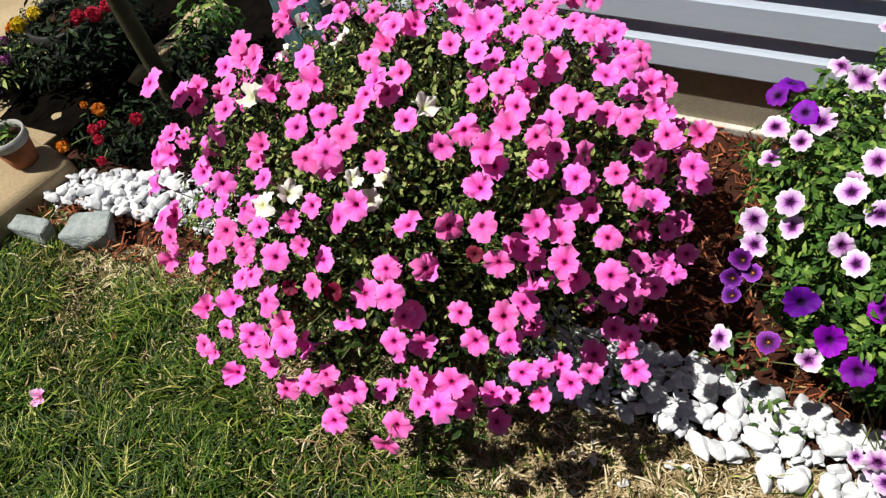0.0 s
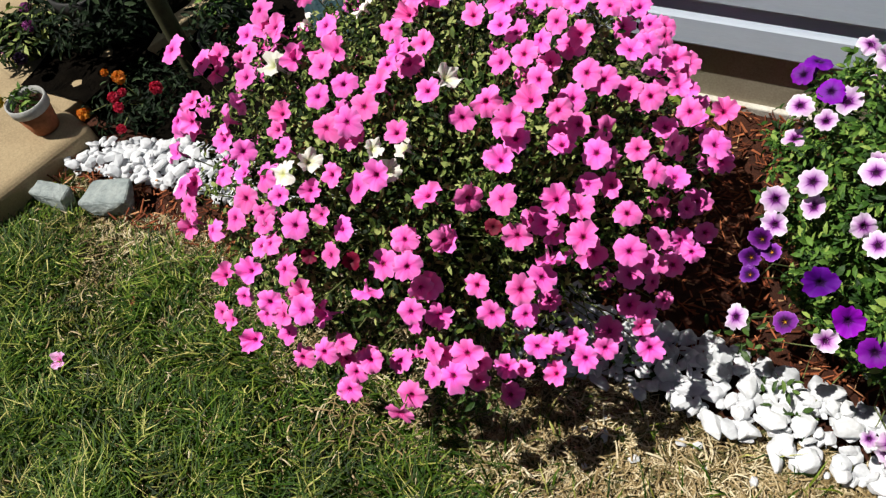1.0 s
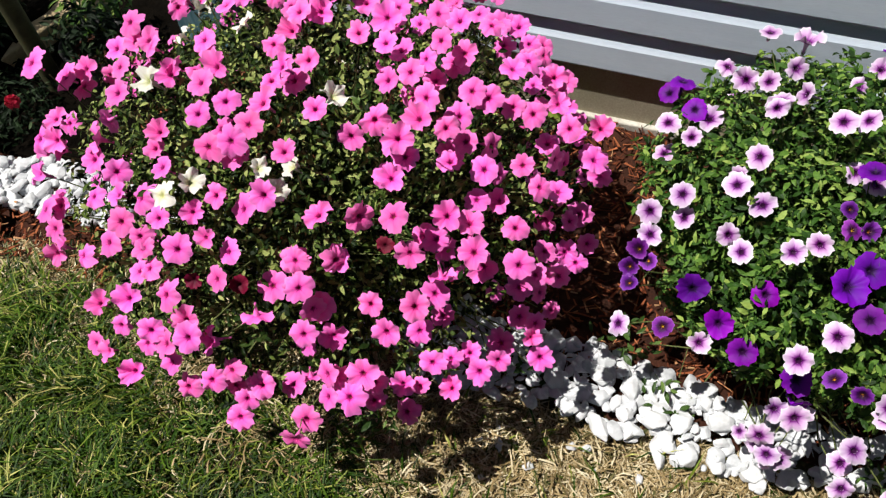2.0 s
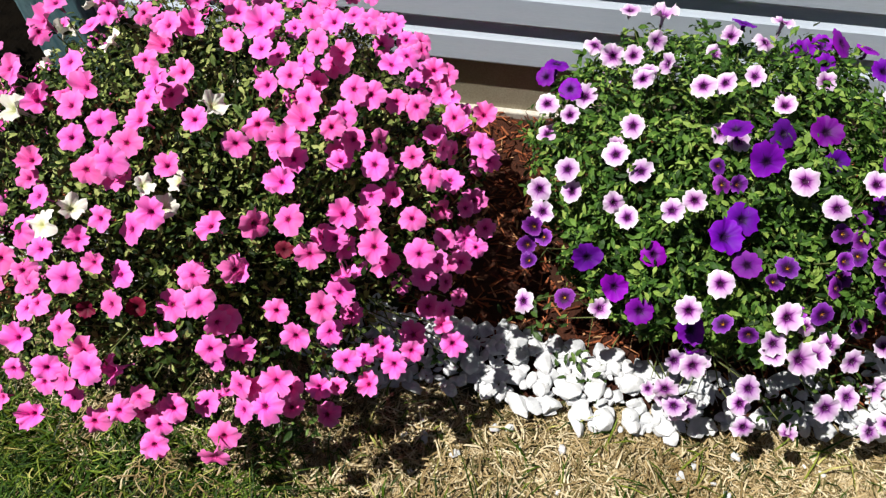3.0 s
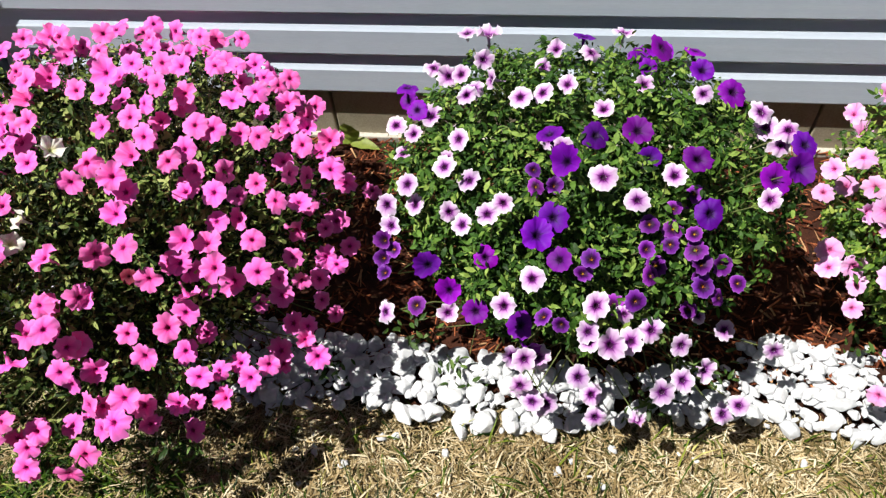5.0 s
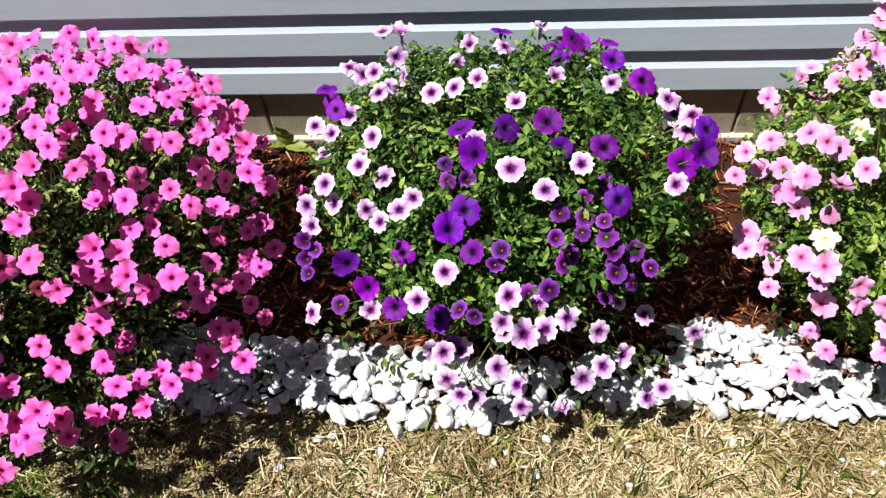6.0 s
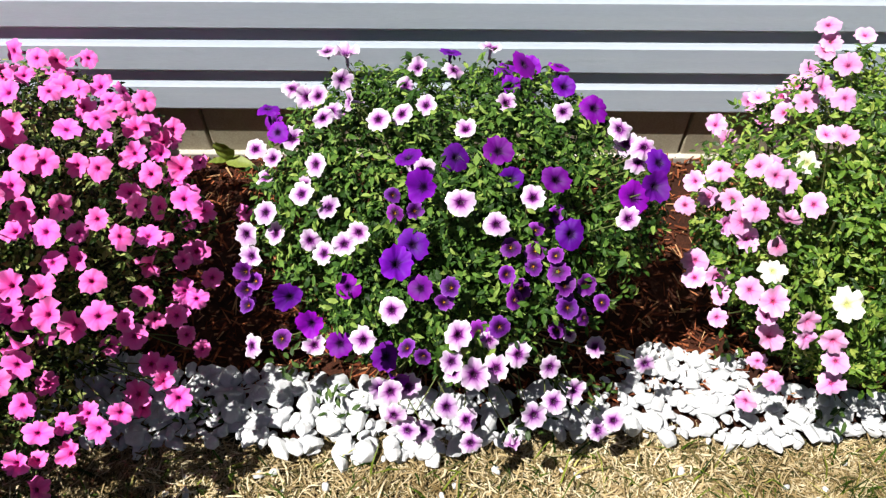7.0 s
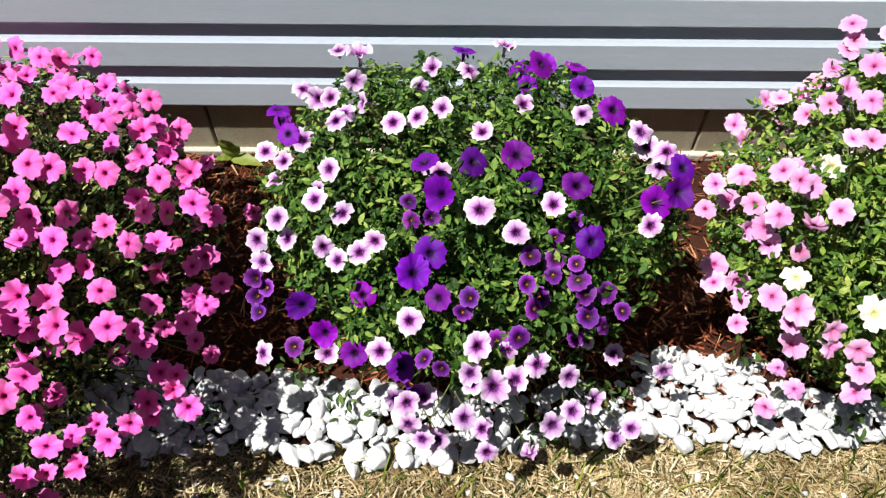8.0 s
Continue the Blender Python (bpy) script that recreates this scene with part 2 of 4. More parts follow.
def tubes(paths, radii, sides=4):
    """Thin tapering stems along polylines."""
    V, F = [], []
    for pts, (ra, rb) in zip(paths, radii):
        k0, n = len(V), len(pts)
        for i, p in enumerate(pts):
            d = (Vector(pts[min(i + 1, n - 1)]) - Vector(pts[max(i - 1, 0)])).normalized()
            a = d.orthogonal().normalized()
            b = d.cross(a)
            r = ra + (rb - ra) * i / (n - 1)
            for s in range(sides):
                w = 2 * math.pi * s / sides
                V.append(Vector(p) + (a * math.cos(w) + b * math.sin(w)) * r)
        for i in range(n - 1):
            for s in range(sides):
                t = (s + 1) % sides
                F.append((k0 + i * sides + s, k0 + i * sides + t, k0 + (i + 1) * sides + t, k0 + (i + 1) * sides + s))
    return V, F


def corolla(name, material, seed, radius=1.0, lobes=5, notch=0.12, cup=0.0, ruffle=0.06, tube=0.9):
    """A petunia flower, facing +z: a flared five-lobed corolla on a trumpet tube with a green calyx."""
    rng = random.Random(seed)
    N = 40
    rings = [(0.03, -0.30), (0.1, -0.16), (0.16, -0.05), (0.3, 0.02), (0.55, 0.05 + cup * 0.3), (0.8, 0.03 + cup * 0.7), (1.0, -0.03 + cup)]
    ph = [rng.uniform(0, 6.28) for _ in range(6)]
    wide = [rng.uniform(0.86, 1.1) for _ in range(lobes)]
    tilt = rng.uniform(0, 6.28)
    V, F, R, K = [], [], [], []
    for r, z in rings:
        for i in range(N):
            th = 2 * math.pi * i / N
            u = (i / N * lobes) % 1.0
            lobe = int(i / N * lobes)
            edge = 1 - notch * max(0.0, 1 - min(u, 1 - u) * 4.0) ** 1.3 * r * r - 0.035 * r * r * math.cos((u - 0.5) * 6.28 * 2)
            rr = r * edge * (1 + (wide[lobe] - 1) * math.sin(u * math.pi) * r) * (1 + 0.03 * r * math.sin(11 * th + ph[0]) + 0.035 * r * r * math.sin(3 * th + ph[4]) + 0.03 * r * r * math.sin(17 * th + ph[5]))
            zz = z + r * r * (ruffle * math.sin(lobes * th + ph[1]) + ruffle * 0.7 * math.sin(3 * th + ph[2]) + ruffle * 0.45 * math.sin(12 * th + ph[3]) + 0.05 * math.cos(th - tilt))
            V.append((rr * math.cos(th) * radius, rr * math.sin(th) * radius, zz * radius))
            R.append(r)
            K.append(max(0.0, 1 - abs(u - 0.5) * 9) * (1 if 0.15 < r < 0.7 else 0.2))
    for j in range(len(rings) - 1):
        for i in range(N):
            k = (i + 1) % N
            F.append((j * N + i, j * N + k, (j + 1) * N + k, (j + 1) * N + i))
    F.append(tuple(range(N - 1, -1, -1)))
    # the trumpet behind
    M = 10
    b0 = len(V)
    back = [(0.21, -0.02), (0.15, -0.25), (0.1, -tube * 0.6), (0.07, -tube)]
    for r, z in back:
        for i in range(M):
            th = 2 * math.pi * i / M
            V.append((r * math.cos(th) * radius, r * math.sin(th) * radius, z * radius))
            R.append(0.8)
            K.append(0)
    for j in range(len(back) - 1):
        for i in range(M):
            k = (i + 1) % M
            F.append((b0 + j * M + i, b0 + (j + 1) * M + i, b0 + (j + 1) * M + k, b0 + j * M + k))
    me = mesh_of(name, V, F, material, True)
    me.attributes.new("radius", "FLOAT", "POINT").data.foreach_set("value", R)
    me.attributes.new("vein", "FLOAT", "POINT").data.foreach_set("value", K)
    return me


def calyx_mesh(tube=0.9):
    """Five narrow green sepals round the base of the tube."""
    V, F = [], []
    for s in range(5):
        a = 2 * math.pi * s / 5 + 0.3
        d, e = Vector((math.cos(a), math.sin(a), 0)), Vector((-math.sin(a), math.cos(a), 0))
        k = len(V)
        V += [Vector((0, 0, -tube)), d * 0.12 + e * 0.05 + Vector((0, 0, -tube * 0.8)), d * 0.2 + Vector((0, 0, -tube * 0.45)), d * 0.12 - e * 0.05 + Vector((0, 0, -tube * 0.8))]
        F.append((k, k + 1, k + 2, k + 3))
    return mesh_of("calyx", V, F, LEAF_ONE)


KINDS = {}
SIZES = {}
CALYX = calyx_mesh()
for key, material, radius, notch, cup, ruffle in (
        ("pink", PINK, 0.022, 0.14, -0.02, 0.09), ("deep_rose", DEEP_ROSE, 0.014, 0.1, 0.25, 0.06), ("white", WHITE, 0.025, 0.2, 0.1, 0.16), ("small_white", WHITE, 0.019, 0.25, 0.3, 0.2),
        ("lavender", LAVENDER, 0.0213, 0.12, 0.04, 0.1), ("violet", VIOLET, 0.025, 0.06, 0.02, 0.045), ("small_purple", SMALL_PURPLE, 0.0165, 0.08, 0.04, 0.04),
        ("light_pink", LIGHT_PINK, 0.0228, 0.12, -0.02, 0.08)):
    SIZES[key] = radius
    KINDS[key] = [corolla(key + "_blossom", material, 10 + i, radius, notch=notch * (0.7 + 0.2 * i), cup=cup + 0.07 * (i - 1), ruffle=ruffle) for i in range(4)]
    KINDS[key] += [corolla(key + "_blossom", material, 30 + i, radius, notch=notch * 1.3, cup=cup + (0.22, -0.2, 0.4)[i], ruffle=ruffle * 1.5 + 0.01) for i in range(3)]


def blossom(parent, kind, p, centre, rng, face=None, label="", grow=1.0, loose=1.0):
    """One flower of a bush at p, turned to the light and outwards."""
    p = Vector(p)
    out = (p - centre).normalized()
    loose *= rng.choice((0.45, 0.5, 0.6, 1.25))
    d = out * 0.32 + Vector((-0.06, -0.5, 0.72)) + Vector((rng.gauss(0, 0.33) * loose, rng.gauss(0, 0.25) * loose, rng.gauss(0, 0.31) * loose))
    if face is not None:
        d = out * 0.4 + Vector(face)
    q = d.normalized().to_track_quat("Z", "Y").to_matrix().to_4x4()
    s = rng.uniform(0.86, 1.12) * grow
    m = Matrix.Translation(p) @ q @ Matrix.Rotation(rng.uniform(0, 6.28), 4, "Z") @ Matrix.Diagonal((s * rng.uniform(0.82, 1.05), s, s * rng.uniform(0.7, 1.5), 1))
    bloom = part("blossom", rng.choice(KINDS[kind]), None, parent, label, m)
    part("calyx", CALYX, None, bloom, "", Matrix.Scale(SIZES[kind], 4))
    return bloom


def leaf_mesh(name, seed, material, length=0.024, width=0.5):
    rng = np.random.default_rng(seed)
    V, F = leaf_cloud(np.zeros((1, 3)), np.array([[0.0, 0.0, 1.0]]), np.array([length]), rng, 0, width)
    return mesh_of(name, V, F, material)


def bush(name, label, centre, half, blooms, leaf_material, seed, leaves, size, floor=0.02, single=220, extra=0, extra_kind="pink", dens=0.0, width=0.5, inner=0.2, tuck=0.2, foot=0.5, fill=False, hollow=0.08, shade=0.0, friends=0.0, sprigs=()):
    """A mounded petunia: trailing stems from one root, a deep crown of leaves, and flowers set at their places."""
    rng, nr = random.Random(seed), np.random.default_rng(seed)
    C, H = Vector(centre), Vector(half)
    root = Vector((C.x, C.y, 0.0))
    ob = thing(name, label, "petunia bush", root)
    inv = Matrix.Translation(-root)

    marks = np.array([q for _, rows, _ in blooms for q in rows]) / 1000.0
    marks = (marks - np.array(centre)) / np.array(half)
    heart = marks * np.array(half)
    fronts = heart + np.array(centre) + 0.016 * heart / np.linalg.norm(heart, axis=1, keepdims=True) + np.array([0, -0.008, 0.008])
    reach = np.linalg.norm(marks, axis=1)
    ways = marks / reach[:, None]

    def shell(d, k):
        w = 0.0025 / (((ways - d) ** 2).sum(1) + 0.012) ** 1.5
        r = (0.5 + (w * reach).sum()) / (0.5 + w.sum())
        r *= 1 + 0.06 * noise.noise(Vector(d) * 3.7 + Vector((seed, 0, 0))) + 0.05 * noise.noise(Vector(d) * 9.0)
        p = Vector((C.x + d[0] * H.x * k * r, C.y + d[1] * H.y * k * r, C.z + d[2] * H.z * k * r))
        if p.z < tuck:
            f = foot + (1 - foot) * max(0.0, p.z / tuck)
            p.x, p.y = C.x + (p.x - C.x) * f, C.y + (p.y - C.y) * f
        return p

    P, D, S = [], [], []
    while len(P) < leaves + single:
        d = nr.normal(size=3)
        d /= np.linalg.norm(d)
        clump = noise.noise(Vector(d) * 5.5 + Vector((3.1 * seed, 1.7, 0)))
        thin = dens + shade * max(0.0, min(1.0, 0.45 - d[2] * 0.9 + d[0] * 0.45))
        if clump < thin - 0.22 and rng.random() < (0.95 if d[2] < 0.55 else 0.3):
            continue
        k = 0.97 - abs(rng.gauss(0, inner)) * (1.6 if clump < thin else 0.8) - (hollow if clump < thin and d[2] < 0.55 else 0)
        if k < 0.25:
            continue
        p = shell(d, k)
        if p.z < floor or p.y > 1.94 or ((fronts - np.array(p)) ** 2).sum(1).min() < 0.0008:
            continue
        # a rosette of leaves round one shoot tip
        up = Vector(d) * 0.6 + Vector((rng.gauss(0, 0.4), rng.gauss(0, 0.4) - 0.15, 0.45 + rng.gauss(0, 0.35)))
        for _ in range(rng.choice((2, 4, 5, 6))):
            P.append(p + Vector((rng.gauss(0, 1), rng.gauss(0, 1), rng.gauss(0, 1))) * size * 0.22)
            D.append(up.normalized())
            S.append(size * rng.uniform(0.55, 1.25))
    P = np.array([tuple(p - root) for p in P])
    nn = np.array([tuple((d + Vector((rng.gauss(0, 0.25), rng.gauss(0, 0.25), rng.gauss(0, 0.25)))).normalized()) for d in D])
    V, F = leaf_cloud(P[single:], nn[single:], np.array(S[single:]), nr, width=width)
    tagged(part("foliage", mesh_of("foliage", V, F, leaf_material), None, ob), kind="stuff")
    kinds = [leaf_mesh("leaf", s, LEAF_ONE, size, width) for s in range(4)]
    for i in range(single):
        d = Vector(nn[i])
        m = Matrix.Translation(P[i]) @ d.to_track_quat("Z", "Y").to_matrix().to_4x4() @ Matrix.Rotation(rng.uniform(0, 6.28), 4, "Z")
        part("leaf", kinds[i % 4], None, ob, "", m)
    places = []
    for kind, rows, face in blooms:
        for x, y, z in rows:
            p = Vector((x, y, z)) / 1000
            places.append(p)
            blossom(ob, kind, p - root, C - root, rng, face, "", 1.12 if p.x < -0.5 else 1.0)
            if face is None and rng.random() < friends and p.z > 0.1 and kind in ("pink", "lavender", "violet", "small_purple", "light_pink"):
                # a neighbour that opens behind it, turned further aside
                out = (p - C).normalized()
                e = Vector((rng.gauss(0, 1), rng.gauss(0, 1), rng.gauss(0, 1)))
                e = (e - out * e.dot(out)).normalized()
                q = p + e * SIZES[kind] * rng.uniform(1.2, 2.0) - out * rng.uniform(0.008, 0.035)
                if q.y < 1.93:
                    places.append(q)
                    blossom(ob, kind, q - root, C - root, rng, None, "", rng.uniform(0.8, 1.0), 1.7)
    for _ in range(extra):
        d = nr.normal(size=3)
        d /= np.linalg.norm(d)
        p = shell(d, 1.0)
        far = min((p - q).length for q in places)
        if (d[1] > 0.45 or (fill and d[0] < -0.55 and d[1] > -0.6 and d[2] > 0.1 and far > 0.034) or (fill and d[2] > 0.5 and far > 0.033)) and p.z > 0.12 and p.y < 1.93:
            places.append(p)
            blossom(ob, extra_kind, p - root, C - root, rng)
    for x, y, z in sprigs:
        n = 15
        Q = nr.normal(size=(n, 3)) * np.array([0.022, 0.016, 0.014]) + np.array((x, y, z)) - np.array(root)
        up = nr.normal(size=(n, 3)) * 0.5 + np.array([0, -0.3, 0.8])
        up /= np.linalg.norm(up, axis=1, keepdims=True)
        for q, d in zip(Q, up):
            m = Matrix.Translation(q) @ Vector(d).to_track_quat("Z", "Y").to_matrix().to_4x4() @ Matrix.Rotation(rng.uniform(0, 6.28), 4, "Z")
            part("leaf", kinds[rng.randrange(4)], None, ob, "", m @ Matrix.Scale(rng.uniform(0.8, 1.5), 4))
        places.append(Vector((x, y, z)))
    paths, radii = [], []
    for p in places:
        q = p + (C - p).normalized() * 0.03
        b = root + Vector((rng.gauss(0, 0.05), rng.gauss(0, 0.05), 0))
        m1 = b.lerp(q, 0.45) + Vector((0, 0, 0.12 * rng.random()))
        m2 = b.lerp(q, 0.8) + Vector((rng.gauss(0, 0.02), rng.gauss(0, 0.02), 0.03 * rng.random()))
        paths.append([v - root for v in (b, m1, m2, q)])
        radii.append((0.0022, 0.0011))
    for path, ra in zip(paths, radii):
        V, F = tubes([path], [ra])
        part("stem", mesh_of("stem", V, F, STEM), None, ob)
    return ob


# ---- the large structure ----
def lawn_green(x, y):
    """How green the lawn is at a place: 1 lush, 0 dry."""
    edge = 1.06 - 0.10 * max(0.0, min(1.0, (x + 0.3) / 0.4)) + 0.09 * max(0.0, min(1.0, (-0.75 - x) / 0.3)) + 0.06 * max(0.0, min(1.0, (-0.35 - x) / 0.2))
    g = (edge - y) / 0.28 + 0.65 * noise.noise(Vector((x * 2.1, y * 2.1, 0))) + 0.35 * noise.noise(Vector((x * 7, y * 7, 3)))
    if x > -0.1:
        g -= 0.75 * min(1.0, (x + 0.1) / 0.3)
    if x > 0.85:
        g += 0.95 * min(1.0, (x - 0.85) / 0.55)
    return max(0.0, min(1.0, g + 0.28))


bm = bmesh.new()
bmesh.ops.create_grid(bm, x_segments=60, y_segments=60, size=40)
for v in bm.verts:
    v.co.z = -0.012 + 0.02 * noise.noise(v.co * 0.3) if v.co.length > 4 else -0.008
ground = tagged(part("ground", bm, SOIL), "brown lawn soil with thin dry thatch", "ground", kind="structure")


def blades(name, material, count, seed, chooser, height, lean, width):
    rng = random.Random(seed)
    V, F = [], []
    n = 0
    while n < count:
        x, y = rng.uniform(-2.2, 2.2), rng.uniform(-0.1, 1.36)
        if rng.random() > min((2.2 - abs(x)) / 0.5, (y + 0.1) / 0.45) or not chooser(x, y, rng):
            continue
        n += 1
        a = rng.gauss(0, 1.1) + 9 * noise.noise(Vector((x * 4.5, y * 4.5, 5)))
        h = height * rng.uniform(0.5, 1.3) * (1 + 0.9 * noise.noise(Vector((x * 5, y * 5, 9))))
        ln = lean * rng.uniform(0.3, 1.3) * h
        d = Vector((math.cos(a), math.sin(a), 0))
        s = Vector((-d.y, d.x, 0)) * width * rng.uniform(0.6, 1.3)
        b = Vector((x, y, -0.006))
        m1 = b + d * ln * 0.4 + Vector((0, 0, h * 0.65))
        t = b + d * ln + Vector((0, 0, h * rng.uniform(0.6, 1.0)))
        k = len(V)
        V += [b - s, b + s, m1 + s * 0.8, m1 - s * 0.8, t]
        F += [(k, k + 1, k + 2, k + 3), (k + 3, k + 2, k + 4)]
    return part(name, mesh_of(name, V, F, material))


def bed_edge(x):
    return 1.175 + 0.02 * math.sin(x * 5.0 + 2.6) + 0.012 * math.sin(x * 13 + 1) + (0.01 if x < -0.7 else 0.0)


tagged(blades("grass", GRASS, 88000, 1, lambda x, y, r: y < bed_edge(x) + 0.02 and r.random() < 0.05 + lawn_green(x, y) ** 1.3, 0.043, 1.4, 0.0018),
       "short green lawn grass growing thicker in patches", "grass", kind="stuff")
tagged(blades("dry_grass", STRAW, 95000, 2, lambda x, y, r: y < bed_edge(x) + 0.05 and r.random() < 1.05 - 0.9 * lawn_green(x, y), 0.012, 2.6, 0.0013),
       "dry straw-coloured clipped grass lying flat", "dry grass", kind="stuff")

# long dead blades and thatch lying about
rng = random.Random(12)
V, F = [], []
while len(F) < 3 * 9000:
    x, y = rng.uniform(-1.9, 2.0), rng.uniform(0.2, 1.24)
    if y > bed_edge(x) + 0.03 or rng.random() > 1.1 - lawn_green(x, y):
        continue
    a, L, W = rng.uniform(0, 6.28), rng.uniform(0.012, 0.05), rng.uniform(0.0007, 0.0019)
    bend, z, up = rng.gauss(0, 0.35), rng.uniform(0.004, 0.016), rng.uniform(0, 0.012)
    k = len(V)
    p = Vector((x, y, z))
    for i in range(4):
        d, e = Vector((math.cos(a), math.sin(a), 0)), Vector((-math.sin(a), math.cos(a), 0))
        w = W * (1, 1, 0.8, 0.25)[i]
        V += [p + e * w, p - e * w]
        p = p + d * L / 3 + Vector((0, 0, up * (0.5, 0.3, -0.8)[i] if i < 3 else 0))
        a += bend
    F += [(k + 2 * i, k + 2 * i + 1, k + 2 * i + 3, k + 2 * i + 2) for i in range(3)]
tagged(part("straw_litter", mesh_of("straw_litter", V, F, STRAW)), "loose dead grass blades strewn over the dry lawn", "straw", kind="stuff")

# mulch bed along the house
bm = bmesh.new()
bmesh.ops.create_grid(bm, x_segments=120, y_segments=26, size=1)
for v in bm.verts:
    x = -2.6 + (v.co.x + 1) / 2 * 6.8
    u = (v.co.y + 1) / 2
    y0 = bed_edge(x) + 0.02
    v.co = Vector((x, y0 + u * (2.04 - y0), -0.02 + 0.045 * min(1, u * 5) + 0.012 * noise.noise(Vector((x * 6, u * 5, 0)))))
mulch = tagged(part("mulch_bed", bm, MULCH_BED), "flower bed of reddish-brown shredded bark mulch", "mulch", kind="structure")
rng = random.Random(5)
V, F = [], []
for i in range(24000):
    x = rng.uniform(-2.4, 4.15)
    y = rng.uniform(bed_edge(x) - 0.01, 1.985)
    if x < -0.95 and y > 1.3:
        continue
    if y < 1.29 and x > -0.75 and x < 3:
        continue
    L, W, T = rng.uniform(0.008, 0.04), rng.uniform(0.0014, 0.006), rng.uniform(0.001, 0.003)
    m = pose(x, y, 0.026 + rng.uniform(0, 0.016), rng.gauss(0, 18), rng.gauss(0, 18), rng.uniform(0, 360))
    k = len(V)
    for sx, sy, sz in ((-1, -1, -1), (1, -0.4, -1), (1, 0.5, -1), (-1, 1, -1), (-1, -1, 1), (1, -0.4, 1), (1, 0.5, 1), (-1, 1, 1)):
        V.append(m @ Vector((sx * L / 2, sy * W / 2, sz * T / 2)))
    F += [tuple(k + q for q in f) for f in ((0, 3, 2, 1), (4, 5, 6, 7), (0, 1, 5, 4), (1, 2, 6, 5), (2, 3, 7, 6), (3, 0, 4, 7))]
tagged(part("bark_chips", mesh_of("bark_chips", V, F, CHIP)), "loose reddish bark chips strewn over the bed", "bark mulch", kind="stuff")

# sheet added between the pots, its black colour painting the shade there
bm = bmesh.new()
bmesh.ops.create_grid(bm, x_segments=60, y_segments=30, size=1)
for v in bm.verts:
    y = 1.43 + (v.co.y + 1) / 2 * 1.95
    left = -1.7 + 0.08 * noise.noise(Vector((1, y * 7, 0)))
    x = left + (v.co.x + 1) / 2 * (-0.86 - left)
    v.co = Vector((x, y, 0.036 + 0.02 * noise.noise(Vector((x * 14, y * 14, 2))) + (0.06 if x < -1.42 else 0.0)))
tagged(part("shade_sheet", bm, SHADE_GROUND), "near-black ground sheet standing in for the shade between the potted plants", "soil", kind="structure")

# house wall: block foundation, ledge and lapped siding
X0, X1 = -0.83, 4.2
wall = tagged(thing("wall_north", "house wall of pale grey lapped vinyl siding on a block foundation", "wall"), kind="structure")
bm = bmesh.new()
box(bm, X0 + 0.01, 2.012, -0.3, X1 - 0.02, 2.2, 2.75)
part("wall_core", bm, MORTAR, wall)
COURSE, Z0, FACE = 0.114, 0.2, 1.97
profile = [(0.016, 0.0), (0.0, 0.0), (-0.0015, 0.004), (0.0, 0.066), (0.003, 0.072), (0.0125, 0.094), (0.0145, 0.1), (0.016, 0.128)]
for i in range(22):
    V = [(x, FACE + 0.001 + y, Z0 + COURSE * i + z) for x in (X0, X1) for y, z in profile]
    n = len(profile)
    F = [(k, k + n, k + n + 1, k + 1) for k in range(n - 1)]
    V += [(x, FACE + 0.03, Z0 + COURSE * i + z) for x in (X0, X1) for z in (0.0, 0.128)]
    F += [(0, 2 * n, 2 * n + 2, n), tuple(range(n)) + (2 * n + 1, 2 * n), tuple(range(2 * n - 1, n - 1, -1)) + (2 * n + 2, 2 * n + 3)]
    part("siding_course", mesh_of("siding_course", V, F, SIDING), None, wall)
bm = bmesh.new()
box(bm, X0, 1.974, 0.02, X1, 2.012, 0.044, 0.004)
part("footing_ledge", bm, LEDGE, wall, "pale strip along the foot of the wall")



# ---- flowers: places in millimetres ----
PINK_CREST = [(-156, 1215, 682), (-216, 1317, 667), (-124, 1385, 666), (-82, 1235, 665), (-93, 1313, 664), (-178, 1154, 656), (-30, 1264, 654), (-55, 1431, 651), (-47, 1227, 648), (-265, 1161, 642), (-68, 1397, 640), (-113, 1220, 639), (-312, 1231, 639), (-368, 1566, 638), (-361, 1293, 638), (-261, 1245, 636), (-42, 1325, 635), (-268, 1462, 634), (-144, 1470, 633), (-371, 1260, 633), (-309, 1373, 630), (-265, 1206, 630), (-418, 1351, 630), (-244, 1309, 628), (-273, 1336, 627), (-271, 1169, 624), (-93, 1527, 621), (-445, 1295, 618), (-38, 1225, 617), (-438, 1277, 617)]
PINK_SHOULDER = [(-309, 1162, 616), (-117, 1504, 614), (-445, 1461, 611), (-313, 1436, 607), (-115, 1103, 607), (-82, 1582, 605), (-535, 1515, 605), (-202, 1115, 603), (-53, 1396, 603), (-7, 1307, 603), (-346, 1501, 603), (-49, 1196, 600), (-404, 1179, 600), (-230, 1549, 598), (5, 1396, 598), (50, 1460, 598), (-152, 1603, 597), (-41, 1453, 595), (-392, 1531, 591), (30, 1400, 587), (-2, 1351, 586), (-319, 1586, 586), (-703, 1264, 586), (-365, 1648, 585), (-68, 1211, 585), (-276, 1107, 585), (-377, 1131, 584), (-554, 1493, 584), (-468, 1614, 581), (-220, 1628, 573)]
